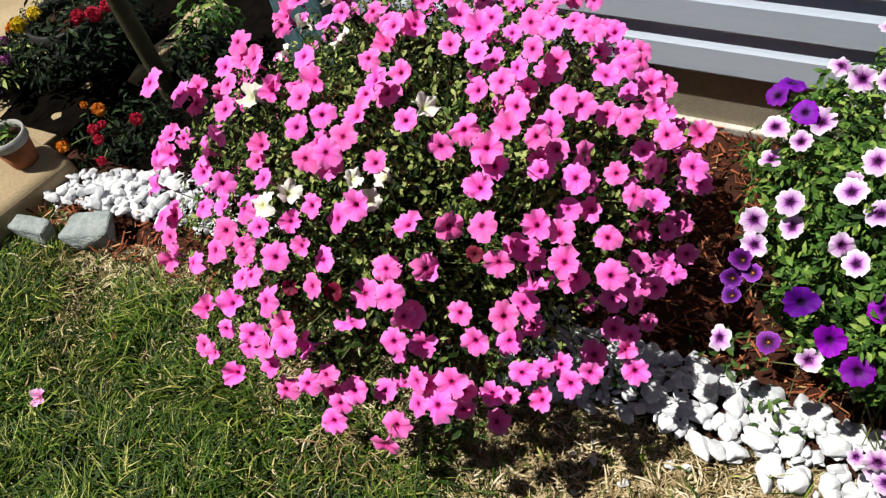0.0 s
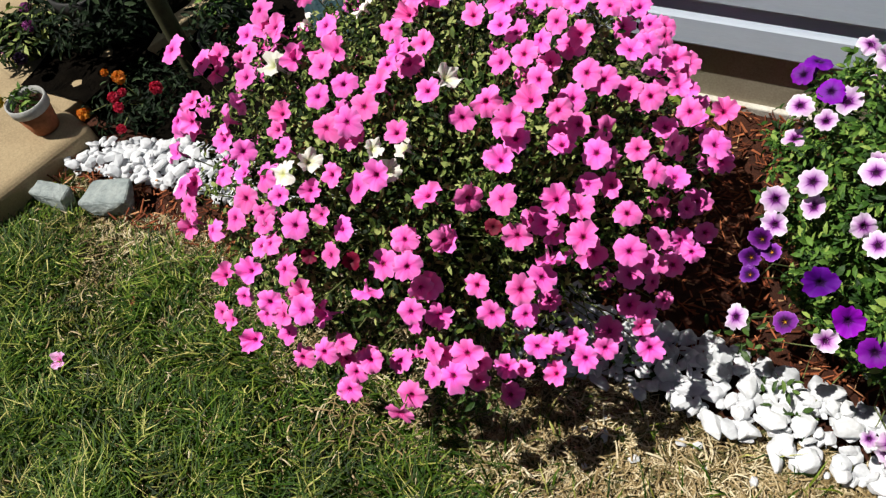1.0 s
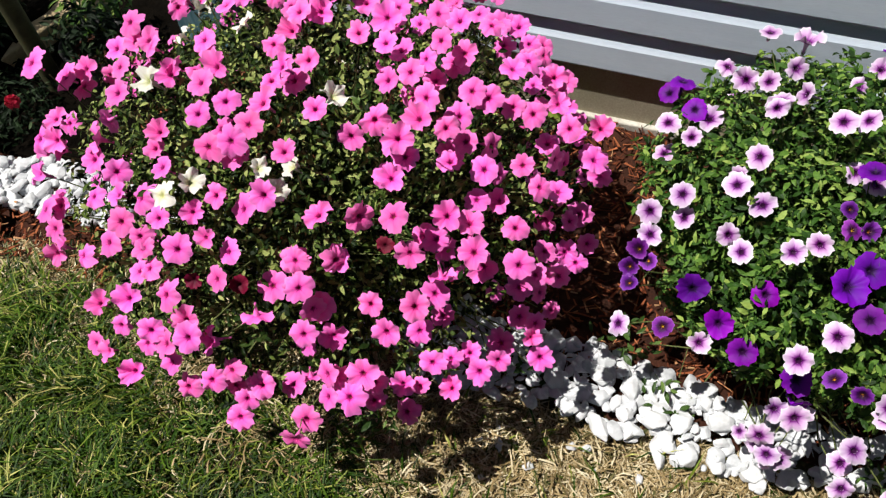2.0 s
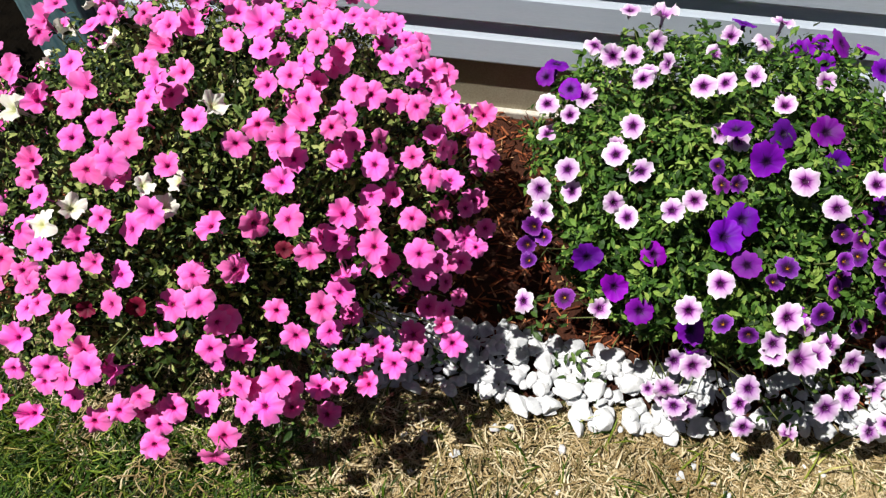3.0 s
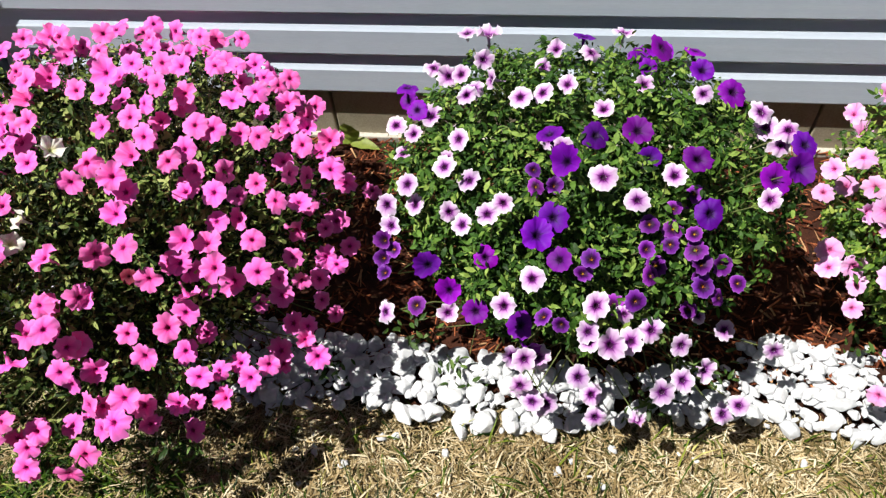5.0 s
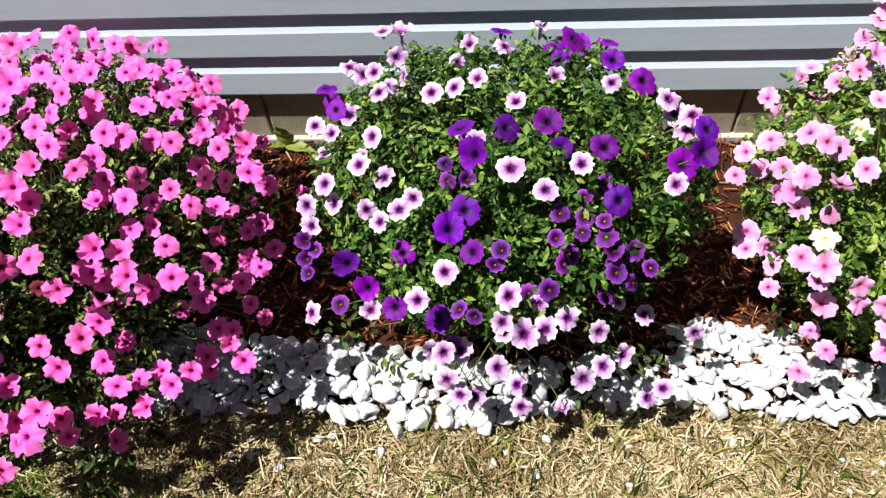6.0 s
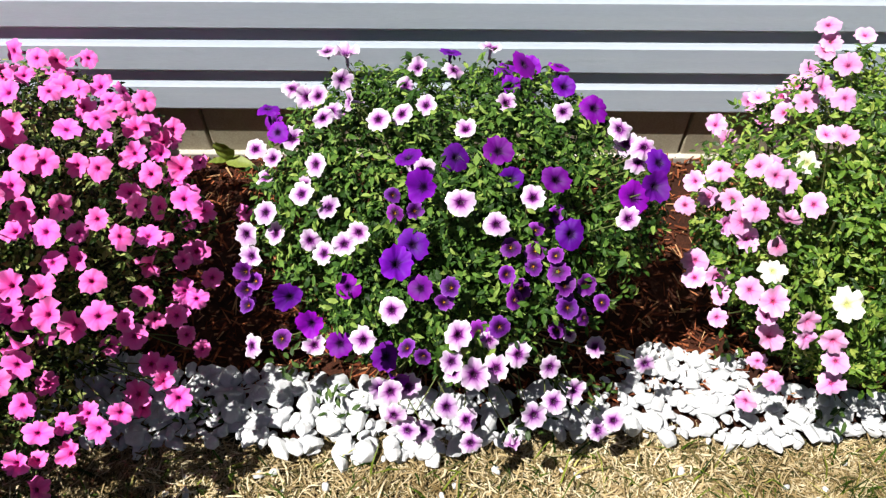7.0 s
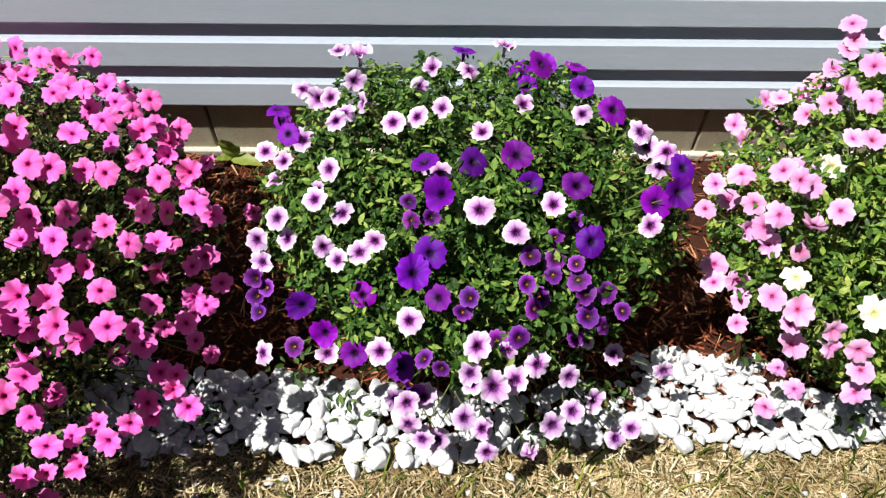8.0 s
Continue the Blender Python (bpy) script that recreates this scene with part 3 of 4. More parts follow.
PINK_UPPER_SIDE = [(-34, 1156, 572), (-623, 1418, 570), (-240, 1109, 566), (17, 1324, 564), (-297, 1024, 560), (-575, 1395, 560), (63, 1421, 559), (96, 1417, 557), (-559, 1271, 553), (-339, 1662, 550), (55, 1293, 549), (-359, 1069, 549), (-404, 1094, 549), (-237, 1049, 546), (-216, 1699, 546), (-545, 1220, 544), (-60, 1646, 543), (-474, 1133, 540), (-1, 1304, 536), (-686, 1295, 535), (-622, 1410, 533), (46, 1572, 530), (-670, 1327, 530), (-456, 1101, 528), (-553, 1193, 526), (-153, 1075, 525), (24, 1213, 524), (-6, 1137, 521), (-131, 1038, 520), (-2, 1602, 520)]
PINK_MIDDLE = [(-390, 1049, 519), (101, 1348, 514), (-438, 1068, 511), (56, 1221, 510), (-551, 1163, 510), (-380, 1036, 510), (-104, 1105, 509), (-674, 1309, 505), (199, 1472, 502), (50, 1274, 499), (120, 1241, 498), (-142, 1052, 497), (124, 1420, 496), (-364, 1016, 494), (134, 1331, 493), (-62, 1780, 492), (-169, 1093, 492), (64, 1340, 491), (81, 1289, 490), (-526, 1110, 489), (140, 1190, 482), (-6, 1198, 481), (-462, 1047, 476), (-28, 1730, 475), (87, 1522, 473), (-331, 993, 473), (-708, 1202, 470), (-269, 944, 466), (128, 1553, 456), (-119, 1052, 455)]
PINK_LOWER_SIDE = [(34, 1123, 455), (12, 1096, 450), (-297, 976, 447), (84, 1200, 438), (74, 1649, 435), (-407, 988, 434), (-18, 1055, 429), (164, 1265, 424), (-91, 1028, 424), (-294, 956, 423), (-28, 987, 420), (155, 1524, 419), (-540, 1044, 411), (-360, 959, 411), (159, 1394, 410), (-128, 1009, 409), (-37, 953, 407), (147, 1343, 403), (-331, 949, 403), (-70, 981, 399), (-371, 948, 384), (-484, 987, 381), (40, 1133, 379), (15, 1097, 377), (-325, 935, 372), (50, 1056, 371), (-700, 1128, 368), (-97, 886, 365), (-181, 946, 363), (-261, 933, 356)]
PINK_SKIRT = [(-692, 1151, 355), (136, 1234, 353), (195, 1414, 348), (-190, 952, 347), (191, 1280, 344), (190, 1335, 338), (-21, 986, 334), (-301, 919, 334), (212, 1323, 332), (92, 1108, 331), (10, 1027, 329), (115, 1083, 328), (-656, 1089, 326), (83, 1045, 325), (-409, 923, 312), (-471, 942, 310), (-217, 910, 298), (-512, 953, 292), (173, 1215, 286), (144, 1221, 283), (-224, 915, 281), (18, 1009, 267), (125, 1178, 256), (195, 1172, 255), (187, 1307, 188), (172, 1729, 94)]
PINK_BACK = [(-270, 1550, 630), (-500, 1570, 620), (-240, 1610, 620), (-450, 1540, 610), (-10, 1550, 600), (-420, 1630, 590), (60, 1530, 560), (-100, 1690, 560), (-80, 1710, 540), (40, 1620, 520), (10, 1660, 520), (100, 1560, 510), (70, 1610, 510), (-210, 1790, 500)]
PINK_TURNED = [(-85, 1154, 553), (48, 1357, 532), (-100, 1095, 522), (143, 1392, 496), (22, 1190, 473), (-119, 1038, 471), (154, 1434, 445)]
PINK_HANGING = [(-185, 998, 483), (40, 1136, 481), (-130, 994, 329)]
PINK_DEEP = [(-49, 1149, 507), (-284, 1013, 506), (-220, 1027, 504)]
PINK_WHITE = [(-483, 1273, 597), (-365, 1097, 565)]
PINK_WHITE_SMALL = [(-158, 1267, 657), (-375, 1403, 632), (-223, 1148, 615), (-471, 1367, 614), (-321, 1115, 588), (-500, 1560, 575), (-565, 1535, 525), (-180, 1165, 612), (-202, 1142, 582)]
LAVENDER_HIGH = [(611, 1527, 595), (534, 1504, 585), (464, 1608, 581), (667, 1331, 580), (483, 1555, 579), (443, 1513, 579), (571, 1524, 579), (428, 1570, 577), (592, 1656, 570), (957, 1460, 570), (837, 1547, 567), (776, 1357, 563), (519, 1291, 557), (656, 1671, 553), (720, 1314, 551), (745, 1589, 549), (932, 1528, 546), (676, 1528, 543), (435, 1443, 543), (370, 1631, 542), (953, 1454, 542), (924, 1348, 527), (414, 1401, 518), (608, 1467, 512), (569, 1199, 493), (342, 1519, 480), (529, 1161, 472), (665, 1172, 471)]
LAVENDER_LOW = [(366, 1580, 470), (346, 1404, 469), (302, 1555, 467), (424, 1357, 455), (688, 1126, 438), (656, 1148, 436), (359, 1388, 434), (306, 1394, 424), (722, 1148, 417), (311, 1546, 404), (316, 1364, 402), (759, 1188, 388), (563, 1134, 365), (649, 1118, 349), (814, 1193, 342), (428, 1236, 328), (852, 1165, 318), (585, 1171, 310), (790, 1137, 284), (905, 1268, 279), (305, 1267, 270), (1001, 1264, 230), (558, 1161, 224), (690, 1122, 204), (944, 1180, 174), (571, 1175, 174), (607, 1159, 168)]
LAVENDER_TURNED = [(471, 1646, 603), (425, 1711, 562), (728, 1827, 487)]
LAVENDER_HANGING = [(761, 1121, 205)]
VIOLET_OPEN = [(612, 1351, 590), (971, 1418, 578), (585, 1436, 566), (813, 1394, 563), (780, 1680, 560), (659, 1446, 558), (964, 1388, 557), (728, 1469, 550), (850, 1642, 541), (901, 1603, 526), (596, 1296, 523), (942, 1400, 518), (572, 1268, 512), (837, 1332, 508), (609, 1239, 491), (339, 1586, 479), (759, 1751, 479), (807, 1809, 452), (491, 1281, 433), (436, 1228, 408), (393, 1280, 405), (297, 1706, 399), (555, 1180, 391), (480, 1207, 383)]
VIOLET_TURNED = [(851, 1727, 520), (648, 1791, 501), (311, 1649, 479)]
PURPLE_SMALL = [(562, 1380, 541), (567, 1347, 537), (596, 1367, 519), (654, 1223, 517), (735, 1249, 515), (744, 1303, 510), (785, 1346, 500), (820, 1382, 498), (814, 1300, 495), (644, 1216, 490), (785, 1317, 485), (818, 1285, 475), (781, 1296, 472), (615, 1145, 456), (830, 1274, 453), (752, 1249, 450), (727, 1201, 447), (867, 1291, 432), (589, 1172, 432), (836, 1250, 428), (892, 1265, 421), (864, 1245, 407), (305, 1344, 385), (828, 1253, 357), (299, 1336, 343), (305, 1310, 333), (370, 1250, 324)]
ROSE_HIGH = [(1301, 1565, 585), (1337, 1657, 581), (1279, 1604, 576), (1279, 1486, 574), (1253, 1492, 571), (1350, 1790, 570), (1349, 1760, 535), (1273, 1618, 531), (1214, 1377, 531), (1154, 1467, 525), (1204, 1455, 500), (1220, 1680, 490), (1148, 1407, 484), (1120, 1514, 466), (1229, 1538, 449), (1134, 1464, 446), (1143, 1422, 435), (1159, 1266, 427), (1204, 1233, 423), (1125, 1433, 417)]
ROSE_LOW = [(1094, 1537, 413), (1160, 1410, 405), (1070, 1488, 404), (1210, 1396, 403), (1351, 1803, 399), (1249, 1215, 395), (1342, 1819, 377), (1155, 1325, 374), (1264, 1200, 359), (1141, 1555, 353), (1317, 1818, 352), (1182, 1257, 337), (1332, 1806, 331), (1310, 1880, 310), (1275, 1188, 307), (1108, 1445, 298), (1104, 1414, 285), (1135, 1339, 266), (1212, 1222, 246), (1196, 1232, 152)]
ROSE_WHITE = [(1254, 1502, 497), (1259, 1247, 449), (1192, 1348, 396)]

bush("pink_petunia", "large mounded bush of hot pink petunias over olive foliage", (-0.269, 1.410, -0.037), (0.587, 0.584, 0.718),
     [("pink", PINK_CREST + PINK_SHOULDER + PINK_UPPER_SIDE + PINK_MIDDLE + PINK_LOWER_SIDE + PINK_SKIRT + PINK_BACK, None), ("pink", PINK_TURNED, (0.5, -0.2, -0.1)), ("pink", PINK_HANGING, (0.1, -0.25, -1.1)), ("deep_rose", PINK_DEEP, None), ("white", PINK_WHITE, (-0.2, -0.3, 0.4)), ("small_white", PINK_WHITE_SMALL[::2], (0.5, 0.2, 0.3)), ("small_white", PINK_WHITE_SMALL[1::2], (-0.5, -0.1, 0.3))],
     LEAF_DARK, 3, 42000, 0.0168, extra=420, tuck=0.3, foot=0.55, dens=0.2, fill=True, hollow=0.3, width=0.46, shade=0.8, friends=0.28,
     sprigs=[(-0.09, 0.99, 0.2), (-0.04, 1.03, 0.14), (0.19, 1.24, 0.07), (-0.08, 1.03, 0.1), (0.0, 1.07, 0.3)])
bush("purple_petunia", "rounded bush of violet and white-rimmed lavender petunias over fresh green foliage", (0.650, 1.523, 0.042), (0.491, 0.448, 0.583),
     [("lavender", LAVENDER_HIGH + LAVENDER_LOW, None), ("lavender", LAVENDER_TURNED, (0.1, 0.1, 1.2)), ("lavender", LAVENDER_HANGING, (0.0, -0.2, -1.2)), ("violet", VIOLET_OPEN, None),
      ("violet", VIOLET_TURNED, (0.2, 0.3, 1.0)), ("small_purple", PURPLE_SMALL, None)],
     LEAF_GREEN, 4, 38000, 0.018, extra=70, extra_kind="lavender", width=0.48, inner=0.17, tuck=0.38, foot=0.3, dens=0.1, hollow=0.24, shade=0.85, friends=0.3,
     sprigs=[(0.43, 1.29, 0.06), (0.46, 1.25, 0.05), (0.84, 1.29, 0.22), (0.94, 1.29, 0.08), (0.79, 1.2, 0.1), (0.86, 1.28, 0.1), (0.81, 1.24, 0.06), (0.9, 1.27, 0.14), (0.33, 1.32, 0.15), (0.36, 1.32, 0.12)])
bush("light_pink_petunia", "bush of pale pink and white petunias with broad green leaves", (1.474, 1.532, 0.167), (0.414, 0.401, 0.473),
     [("light_pink", ROSE_HIGH + ROSE_LOW, None), ("white", ROSE_WHITE, None)],
     LEAF_LIME, 6, 24000, 0.0185, extra=120, extra_kind="light_pink", width=0.46, inner=0.17, tuck=0.34, foot=0.42, dens=0.06, hollow=0.22, friends=0.25,
     sprigs=[(1.22, 1.4, 0.14), (1.38, 1.23, 0.1), (1.23, 1.36, 0.1), (1.17, 1.44, 0.25), (1.14, 1.48, 0.3)])

# ---- stones, rocks and small things ----
def quartz(name, seed, material, dims):
    """A broken white stone: a flattish hull of a few blunt corners with worn edges."""
    rng = random.Random(seed)
    bm = bmesh.new()
    for i in range(11):
        a = 6.283 * i / 11 + rng.gauss(0, 0.25)
        r = rng.uniform(0.72, 1.05)
        z = rng.choice((-0.75, -0.3, 0.35, 0.8)) * rng.uniform(0.7, 1.1)
        k = r * (1 - 0.3 * z * z)
        bm.verts.new((k * math.cos(a) * dims[0], k * math.sin(a) * dims[1], z * dims[2]))
    for x, y in ((0.35, 0.2), (-0.4, -0.25), (0.1, -0.45)):
        bm.verts.new((x * dims[0], y * dims[1], rng.uniform(0.85, 1.1) * dims[2]))
    bmesh.ops.convex_hull(bm, input=list(bm.verts))
    bmesh.ops.delete(bm, geom=[v for v in bm.verts if not v.link_faces], context="VERTS")
    bmesh.ops.bevel(bm, geom=list(bm.edges), offset=0.0016, segments=1, affect="EDGES")
    bmesh.ops.recalc_face_normals(bm, faces=list(bm.faces))
    me = bpy.data.meshes.new(name)
    bm.to_mesh(me)
    bm.free()
    me.materials.append(material)
    return me


border = tagged(thing("stone_border", "border of loose white quartz stones edging the flower bed", "stone border", (0, 0, 0)), kind="structure")
shapes = [quartz("stone", 20 + i, STONE, (0.0235 + 0.004 * (i % 4), 0.0185 + 0.003 * (i % 3), 0.0115 + 0.002 * (i % 3))) for i in range(16)]
rng = random.Random(8)


def stone_zone(x, y):
    if x > 0.05:
        front = 1.176 + 0.012 * math.sin(x * 9) + 0.04 * max(0.0, min(1.0, (x - 0.68) / 0.15))
        return front < y < 1.325 + 0.02 * math.sin(x * 7.0) + (0.06 if 1.0 < x < 1.3 else 0)
    if x > -0.75:
        return 1.18 - 0.25 * min(0.0, x) < y < 1.36 - 0.2 * min(0.0, x)
    return -1.42 < x and 1.25 + 0.1 * (x + 1.4) < y < min(1.44, 1.345 + 0.33 * (x + 1.43))


spots = []
for layer, step in ((0, 0.0205), (1, 0.026)):
    for gx in range(int(3.2 / step)):
        for gy in range(int(0.36 / step)):
            x = -1.44 + (gx + 0.5 * (gy % 2)) * step + rng.gauss(0, step * 0.28)
            y = 1.13 + gy * step + rng.gauss(0, step * 0.28)
            if stone_zone(x, y) and rng.random() < (0.97 if layer == 0 else 0.72 if x < 0.98 else 0.97) * (0.5 if 0.7 < x < 0.95 else 1.0):
                size = rng.choice((0.35, 0.48, 0.58, 0.7, 0.85, 1.08)) * (0.95 if x < -0.7 else 0.9 if x > 0.95 else 1.0)
                spots.append((x, y, size, layer))
for _ in range(26):
    x = rng.uniform(0.1, 1.5)
    spots.append((x, 1.15 - abs(rng.gauss(0, 0.06)) + (0.03 if x > 0.75 else 0), rng.choice((0.22, 0.3, 0.45)), -1))
spots.sort(key=lambda q: (not -0.05 < q[0] < 1.35, 1 - q[3], abs(q[0] - 0.6)))
rest_v, rest_f = [], []
for i, (x, y, s, layer) in enumerate(spots):
    z = 0.014 + 0.02 * min(1, max(0, (y - bed_edge(x)) / 0.08)) + 0.014 * layer if layer >= 0 else 0.008
    m = pose(x, y, z, rng.gauss(0, 12), rng.gauss(0, 12), rng.uniform(0, 360)) @ Matrix.Diagonal((s, s * rng.uniform(0.8, 1.15), s * 0.95, 1))
    if i < 300:
        part("stone", shapes[i % 16], None, border, "", m)
    else:
        me = shapes[i % 16]
        k = len(rest_v)
        rest_v += [m @ v.co for v in me.vertices]
        rest_f += [tuple(k + a for a in p.vertices) for p in me.polygons]
tagged(part("stones_rest", mesh_of("stones_rest", rest_v, rest_f, STONE_REST), None, border), kind="stuff")


def fieldstone(seed, dims, slope):
    """A broken angular rock: flat faces meeting at worn edges, its top sloping down to one side."""
    rng = random.Random(seed)
    bm = bmesh.new()
    for sx in (-1, 1):
        for sy in (-1, 1):
            for sz in (-1, 1):
                k = rng.uniform(0.45, 1.0)
                p = Vector((sx * rng.uniform(0.4, 1), sy * rng.uniform(0.4, 1), sz * k))
                if sz > 0:
                    p.z += slope * sx * 0.5
                    p.y = p.y * 0.75 + 0.1
                bm.verts.new(Vector((p.x * dims[0], p.y * dims[1], p.z * dims[2])))
    for _ in range(6):
        d = Vector((rng.gauss(0, 1), rng.gauss(0, 1), rng.gauss(0, 0.4))).normalized()
        bm.verts.new(Vector((d.x * dims[0], d.y * dims[1], d.z * dims[2])))
    bmesh.ops.convex_hull(bm, input=list(bm.verts))
    bmesh.ops.delete(bm, geom=[v for v in bm.verts if not v.link_faces], context="VERTS")
    bmesh.ops.bevel(bm, geom=list(bm.edges), offset=0.0035, segments=1, affect="EDGES")
    bmesh.ops.triangulate(bm, faces=list(bm.faces))
    bmesh.ops.subdivide_edges(bm, edges=[e for e in bm.edges if e.calc_length() > 0.012], cuts=4, use_grid_fill=True)
    for v in bm.verts:
        n = noise.noise(v.co * 40 + Vector((seed, 0, 0))) + 0.6 * noise.noise(v.co * 110)
        v.co += v.co.normalized() * 0.0022 * n
    return bm


for dims, at, turn, slope, seed, lab in (((0.088, 0.055, 0.04), (-1.195, 1.21, 0.036), 16, 0.45, 43, "grey-green angular fieldstone lying beside white stones"),
                                         ((0.07, 0.036, 0.033), (-1.35, 1.165, 0.03), 4, -0.1, 55, "smaller flat-topped grey fieldstone beside the concrete slab")):
    tagged(part("rock", fieldstone(seed, dims, slope), ROCK, None, "", pose(*at, 4, -4, turn)), lab, "rock", "grey rocks")

# concrete slab
bm = bmesh.new()
box(bm, -4.2, -1.2, -0.1, 0.0, 0.06, 0.09)
bmesh.ops.bevel(bm, geom=list(bm.edges), offset=0.03, segments=6, profile=0.5, affect="EDGES")
box(bm, -4.2, 0.0, -0.1, -0.12, 0.75, 0.086, 0.004)
slab = tagged(part("patio_slab", bm, SLAB, None, "", pose(-1.385, 1.315, 0, 0, 0, -14)), "tan concrete patio slab with a rounded pale edge", "concrete slab", kind="structure")

# the house's recessed part and the corner beyond the siding
recess = tagged(thing("wall_west", "recessed house wall in shade", "wall"), kind="structure")
bm = bmesh.new()
box(bm, X0 - 0.2, 2.07, -0.2, X0, 3.4, 2.75)
part("return_wall", bm, SIDING, recess)
bm = bmesh.new()
box(bm, -5.5, 3.4, -0.2, X0, 3.6, 2.75)
part("back_wall", bm, SIDING, recess)
post = thing("wooden_post", "weathered blue-green painted wooden post at the house corner", "post", (-0.92, 1.985, 0))
bm = bmesh.new()
box(bm, -0.085, -0.06, -0.1, 0.085, 0.06, 1.1, 0.006)
part("shaft", bm, TEAL_WOOD, post)
bm = bmesh.new()
box(bm, -0.1, -0.075, 1.1, 0.1, 0.075, 1.135, 0.008)
part("cap", bm, TEAL_WOOD, post)


# ---- pots and bedding plants beside the slab ----
def turned(name, prof, material, seg=28):
    """A turned vessel from (radius, height) pairs."""
    V = [(r * math.cos(2 * math.pi * i / seg), r * math.sin(2 * math.pi * i / seg), z) for r, z in prof for i in range(seg)]
    F = [(j * seg + i, j * seg + (i + 1) % seg, (j + 1) * seg + (i + 1) % seg, (j + 1) * seg + i) for j in range(len(prof) - 1) for i in range(seg)]
    F.append(tuple(range(seg - 1, -1, -1)))
    F.append(tuple((len(prof) - 1) * seg + i for i in range(seg)))
    return mesh_of(name, V, F, material, True)


def pot(label, at, r, h, body_mat, rim_mat, tilt=(0, 0)):
    ob = thing("flower_pot", label, "flower pot", at)
    ob.rotation_euler = (radians(tilt[0]), radians(tilt[1]), 0)
    part("body", turned("body", [(r * 0.68, 0), (r * 0.7, 0.003), (r * 0.93, h * 0.72), (r * 0.88, h * 0.72)], body_mat), None, ob)
    part("rim", turned("rim", [(r * 0.93, h * 0.7), (r, h * 0.72), (r * 1.02, h), (r * 0.94, h), (r * 0.9, h * 0.8), (r * 0.86, h * 0.72)], rim_mat), None, ob)
    part("potting_soil", turned("potting_soil", [(r * 0.86, h * 0.74), (r * 0.88, h * 0.8), (r * 0.5, h * 0.84), (0.002, h * 0.85)], MULCH_BED), None, ob, "dark potting soil")
    return ob


pot("small terracotta pot with a whitish rim on the slab", (-1.49, 1.325, 0.091), 0.053, 0.1, TERRACOTTA, POT_RIM)
pot("black plastic nursery pot standing in shade", (-1.585, 1.72, 0.091), 0.11, 0.17, DARK_POT, DARK_POT)
pot("black plastic nursery pot at the edge of the slab", (-1.775, 1.57, 0.091), 0.075, 0.09, DARK_POT, DARK_POT)
pot("wide black plastic pot beside the house", (-1.13, 1.75, 0.03), 0.09, 0.13, DARK_POT, DARK_POT)


def pompon(material, radius, seed):
    """A double flower head of many short crimped petals."""
    nr = np.random.default_rng(seed)
    n = 90
    d = nr.normal(size=(n, 3))
    d[:, 2] = np.abs(d[:, 2]) * 0.8 + 0.05
    d /= np.linalg.norm(d, axis=1, keepdims=True)
    V, F = leaf_cloud(d * radius * 0.35 * np.array([1, 1, 0.6]), d, np.full(n, radius * 0.75), nr, -0.3, 0.8)
    return mesh_of("bloom", V, F, material)


def bedding(name, label, at, spread, height, leaves, leaf_size, heads, seed, leaf_mat, floor=0.03):
    """A small bedding plant: leafy stems and flower heads set at their places."""
    rng, nr = random.Random(seed), np.random.default_rng(seed)
    ob = thing(name, label, "bedding plant", at)
    P = nr.normal(size=(leaves, 3))
    P /= np.linalg.norm(P, axis=1, keepdims=True)
    P *= nr.uniform(0.25, 1.0, (leaves, 1)) ** 0.5
    P = P * np.array([spread, spread, height * 0.5]) + np.array([0, 0, height * 0.52])
    nn = P / np.array([spread, spread, height]) + nr.normal(size=(leaves, 3)) * 0.5 + np.array([0, -0.1, 0.4])
    nn /= np.linalg.norm(nn, axis=1, keepdims=True)
    V, F = leaf_cloud(P, nn, leaf_size * nr.uniform(0.6, 1.3, leaves), nr, width=0.34)
    tagged(part("foliage", mesh_of("foliage", V, F, leaf_mat), None, ob), kind="stuff")
    for mat_, r, p in heads:
        q = Vector(p) - Vector(at)
        m = Matrix.Translation(q) @ pose(0, 0, 0, rng.uniform(5, 35), rng.gauss(0, 12), rng.uniform(-40, 40))
        part("bloom", pompon(mat_, r, rng.randint(0, 999)), None, ob, "", m)
        V, F = tubes([[Vector((0, 0, 0)), q * 0.6 + Vector((0, 0, 0.02)), q - Vector((0, 0, 0.006))]], [(0.002, 0.0015)])
        part("stalk", mesh_of("stalk", V, F, STEM), None, ob)
    return ob


# dianthus, marigold and shrub leaves are tinted near black in place of shade
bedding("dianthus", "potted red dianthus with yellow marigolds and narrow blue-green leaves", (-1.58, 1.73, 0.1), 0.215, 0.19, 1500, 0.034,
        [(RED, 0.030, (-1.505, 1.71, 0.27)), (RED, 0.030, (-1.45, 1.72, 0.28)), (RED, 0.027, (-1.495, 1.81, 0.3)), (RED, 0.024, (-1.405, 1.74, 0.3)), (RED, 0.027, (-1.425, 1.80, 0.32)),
         (YELLOW, 0.033, (-1.665, 1.635, 0.27)), (YELLOW, 0.028, (-1.64, 1.68, 0.28)), (ORANGE, 0.026, (-1.695, 1.63, 0.26)), (YELLOW, 0.03, (-1.595, 1.8, 0.32)), (YELLOW, 0.026, (-1.535, 1.86, 0.32))], 31, LEAF_SHADED)
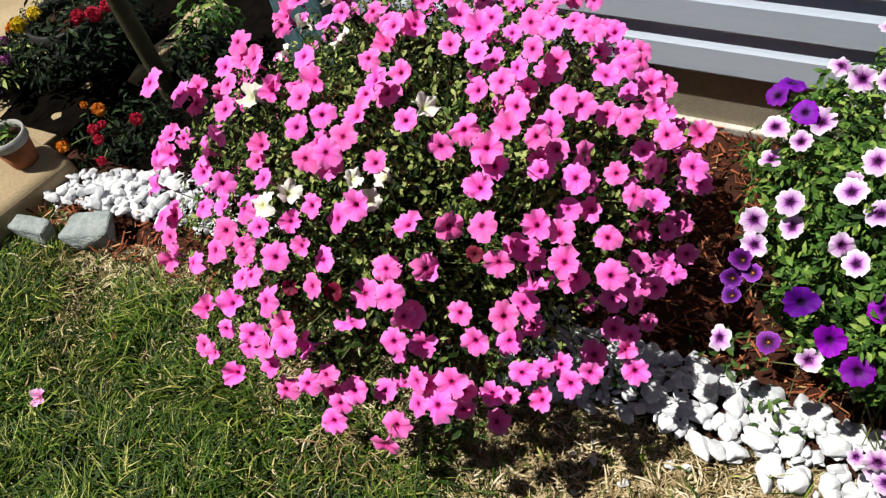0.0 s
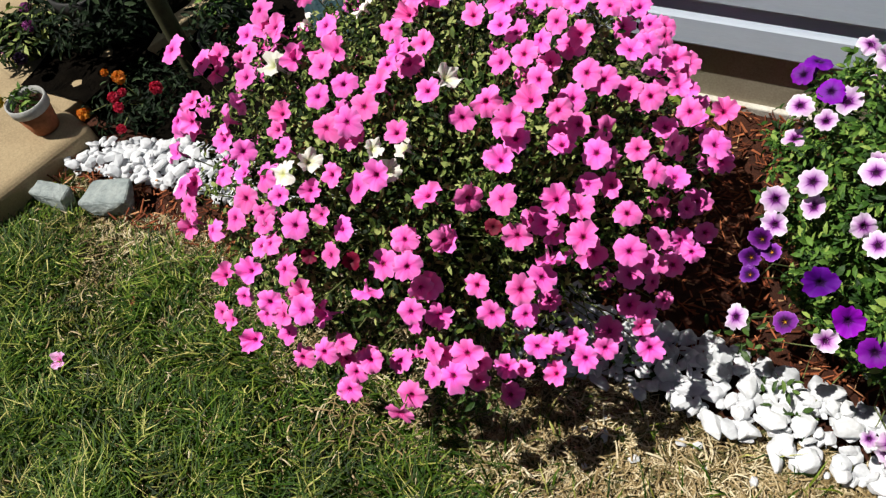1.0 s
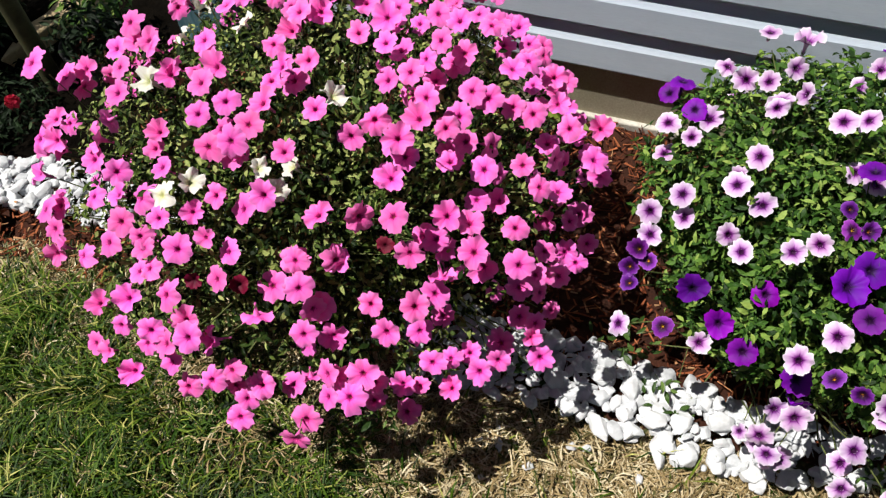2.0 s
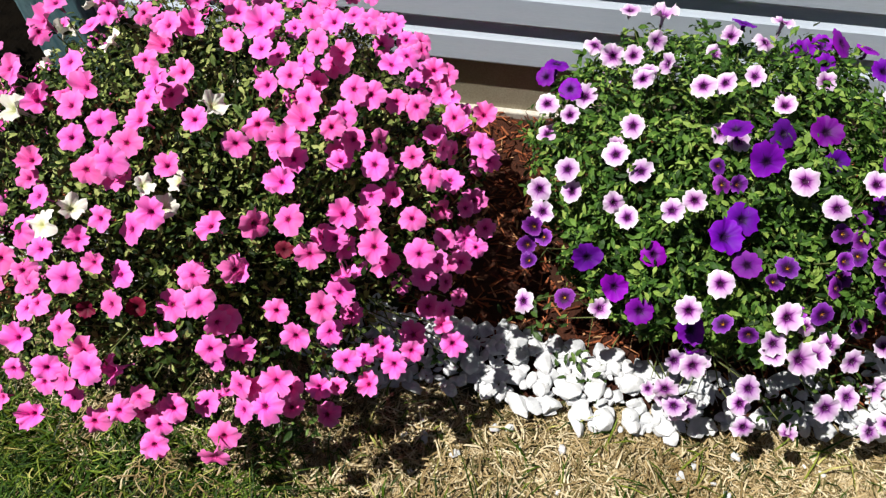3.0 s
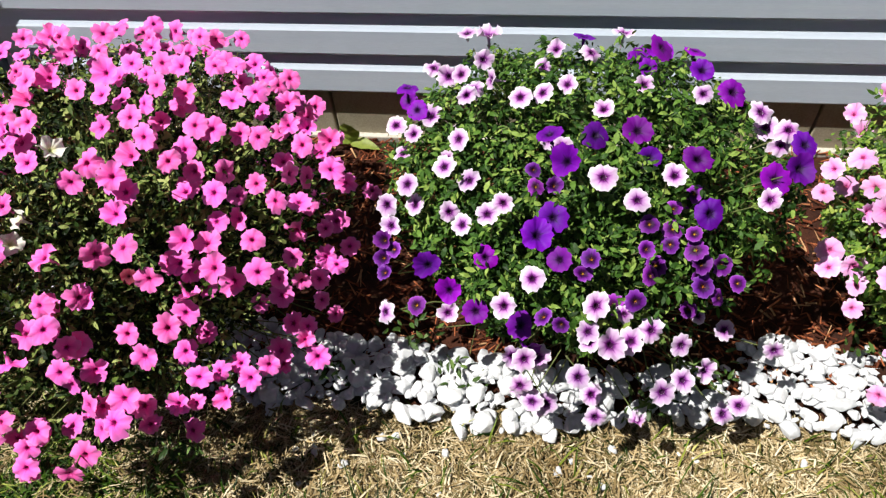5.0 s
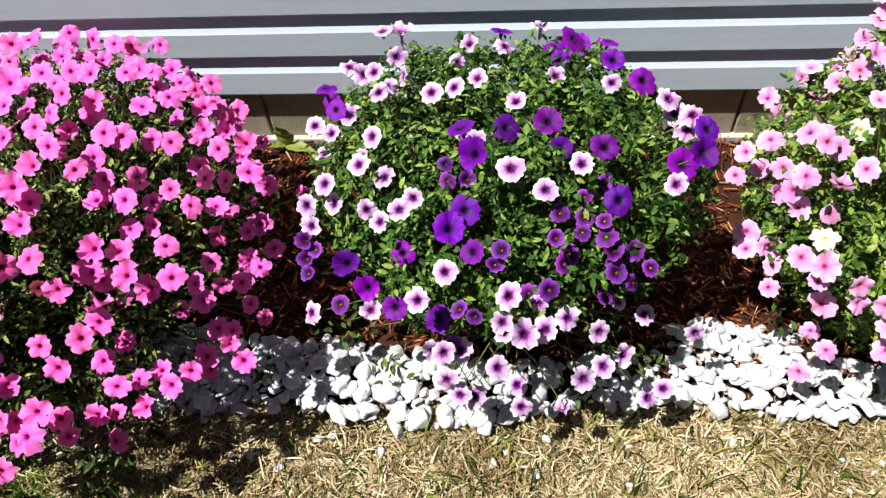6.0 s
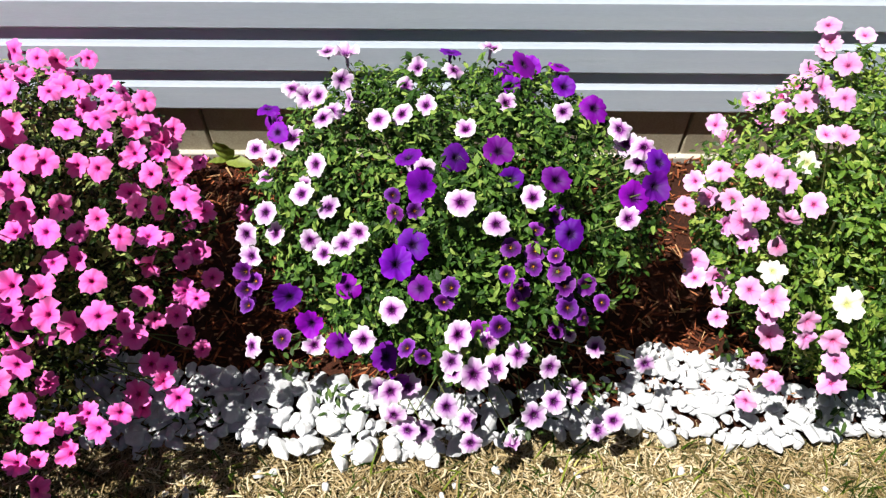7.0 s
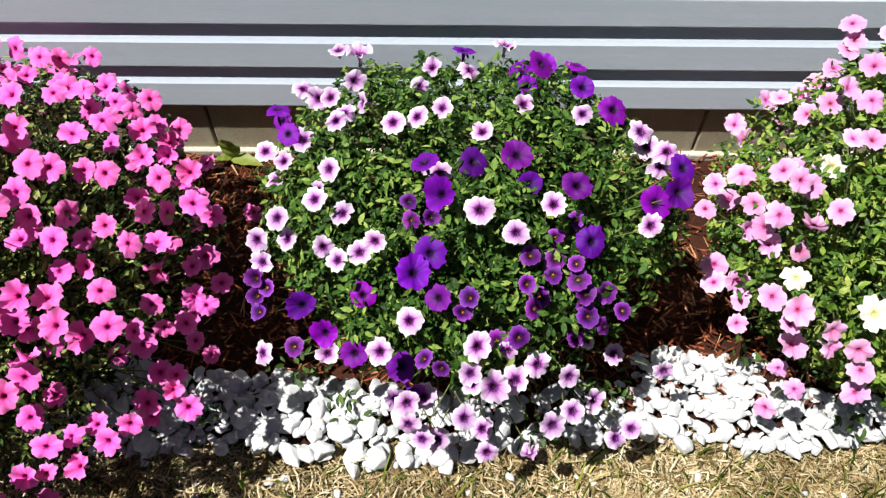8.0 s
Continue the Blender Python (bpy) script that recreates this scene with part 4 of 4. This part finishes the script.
bedding("pansy", "potted purple pansies with dark green leaves", (-1.765, 1.57, 0.11), 0.12, 0.1, 480, 0.04,
        [(MAGENTA, 0.023, (-1.78, 1.625, 0.2)), (MAGENTA, 0.026, (-1.7, 1.56, 0.2)), (MAGENTA, 0.026, (-1.755, 1.49, 0.17)), (VIOLET, 0.026, (-1.665, 1.465, 0.17)), (MAGENTA, 0.022, (-1.845, 1.54, 0.2)), (WHITE, 0.026, (-1.885, 1.58, 0.2))], 32, LEAF_DARK)
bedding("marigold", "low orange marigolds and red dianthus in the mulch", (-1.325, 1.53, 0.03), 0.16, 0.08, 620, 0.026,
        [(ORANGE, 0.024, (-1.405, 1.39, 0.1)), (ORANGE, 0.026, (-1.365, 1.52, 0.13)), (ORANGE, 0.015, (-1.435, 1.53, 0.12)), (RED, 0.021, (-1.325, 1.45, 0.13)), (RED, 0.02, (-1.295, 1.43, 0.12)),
         (RED, 0.024, (-1.215, 1.51, 0.14)), (RED, 0.018, (-1.255, 1.38, 0.1)), (RED, 0.017, (-1.325, 1.48, 0.12))], 33, LEAF_SHADED)
bedding("garden_seedling", "young dark green leafy plant growing by the house wall", (-1.22, 1.88, 0.02), 0.1, 0.24, 340, 0.04, [], 34, LEAF_GREEN)
bedding("shrub", "leafy shrub in a wide black pot, its leaves coloured dark for shade", (-1.13, 1.74, 0.12), 0.1, 0.14, 260, 0.034, [], 35, LEAF_SHADED)
bedding("potted_seedling", "small green seedling in a terracotta pot", (-1.49, 1.325, 0.17), 0.035, 0.05, 60, 0.028, [(YELLOW, 0.026, (-1.555, 1.29, 0.2))], 36, LEAF_GREEN)

V, F = tubes([[(-1.265, 1.68, 0.0), (-1.275, 1.69, 0.5), (-1.285, 1.70, 1.2)]], [(0.026, 0.022)], 10)
tagged(part("garden_stake", mesh_of("garden_stake", V, F, surface("olive_bark", [(0.3, (0.03, 0.03, 0.012)), (0.7, (0.08, 0.08, 0.035))], 14, 0.8), True)), "upright olive-brown wooden stake in the flower bed", "stake")

# a broad-leaved weed at the foot of the wall
weed = thing("weed", "yellow-green broad-leaved weed at the foot of the foundation", "weed", (0.065, 1.95, 0.03))


def broad_leaf(length, width, curl):
    """An ovate leaf with a folded midrib, curling towards its tip."""
    V, F = [], []
    n = 10
    for i in range(n + 1):
        u = i / n
        w = width * math.sin(math.pi * min(1.0, u * 0.97 + 0.03)) ** 0.8 * (1.15 - 0.5 * u)
        for s in (-1, -0.5, 0, 0.5, 1):
            V.append((s * w / 2, u * length, 0.18 * abs(s) * w + 0.06 * w * math.sin(u * 19 + s) - curl * u * u * length))
    for i in range(n):
        for s in range(4):
            F.append((i * 5 + s, i * 5 + s + 1, i * 5 + s + 6, i * 5 + s + 5))
    return mesh_of("leaf", V, F, LEAF_WEED, True)


for length, width, curl, rx, ry, rz in ((0.085, 0.062, 0.12, 86, 0, 170), (0.085, 0.04, 0.35, 20, 10, -105), (0.045, 0.026, 0.3, 30, 0, 110)):
    part("leaf", broad_leaf(length, width, curl), None, weed, "", pose(0, 0, 0.01, rx, ry, rz))

# fallen petal and leaf on the lawn
fallen = new("fallen_petal", corolla("fallen_petal", LIGHT_PINK, 77, 0.02, cup=0.45, ruffle=0.2, tube=0.4))
fallen.matrix_basis = pose(-0.985, 0.8, 0.035, 24, -12, 30)
tagged(fallen, "withered pale pink petunia flower lying on the lawn", "fallen flower")
fallen = new("fallen_leaf", leaf_mesh("fallen_leaf", 5, TERRACOTTA, 0.045, 0.3))
fallen.matrix_basis = pose(-0.938, 1.0, 0.03, 20, 25, 70)
tagged(fallen, "curled brown dry leaf lying on the lawn", "dry leaf")

# foundation blocks
bm = bmesh.new()
box(bm, -0.2, -0.006, -0.155, 0.2, 0.02, 0.155, 0.004)
block = bpy.data.meshes.new("block")
bm.to_mesh(block)
bm.free()
block.materials.append(BLOCK)
for i in range(-2, 10):
    part("block", block, None, wall, "", pose(0.2272 + 0.4064 * i, 1.995, 0.2 - 0.155 + 0.002))
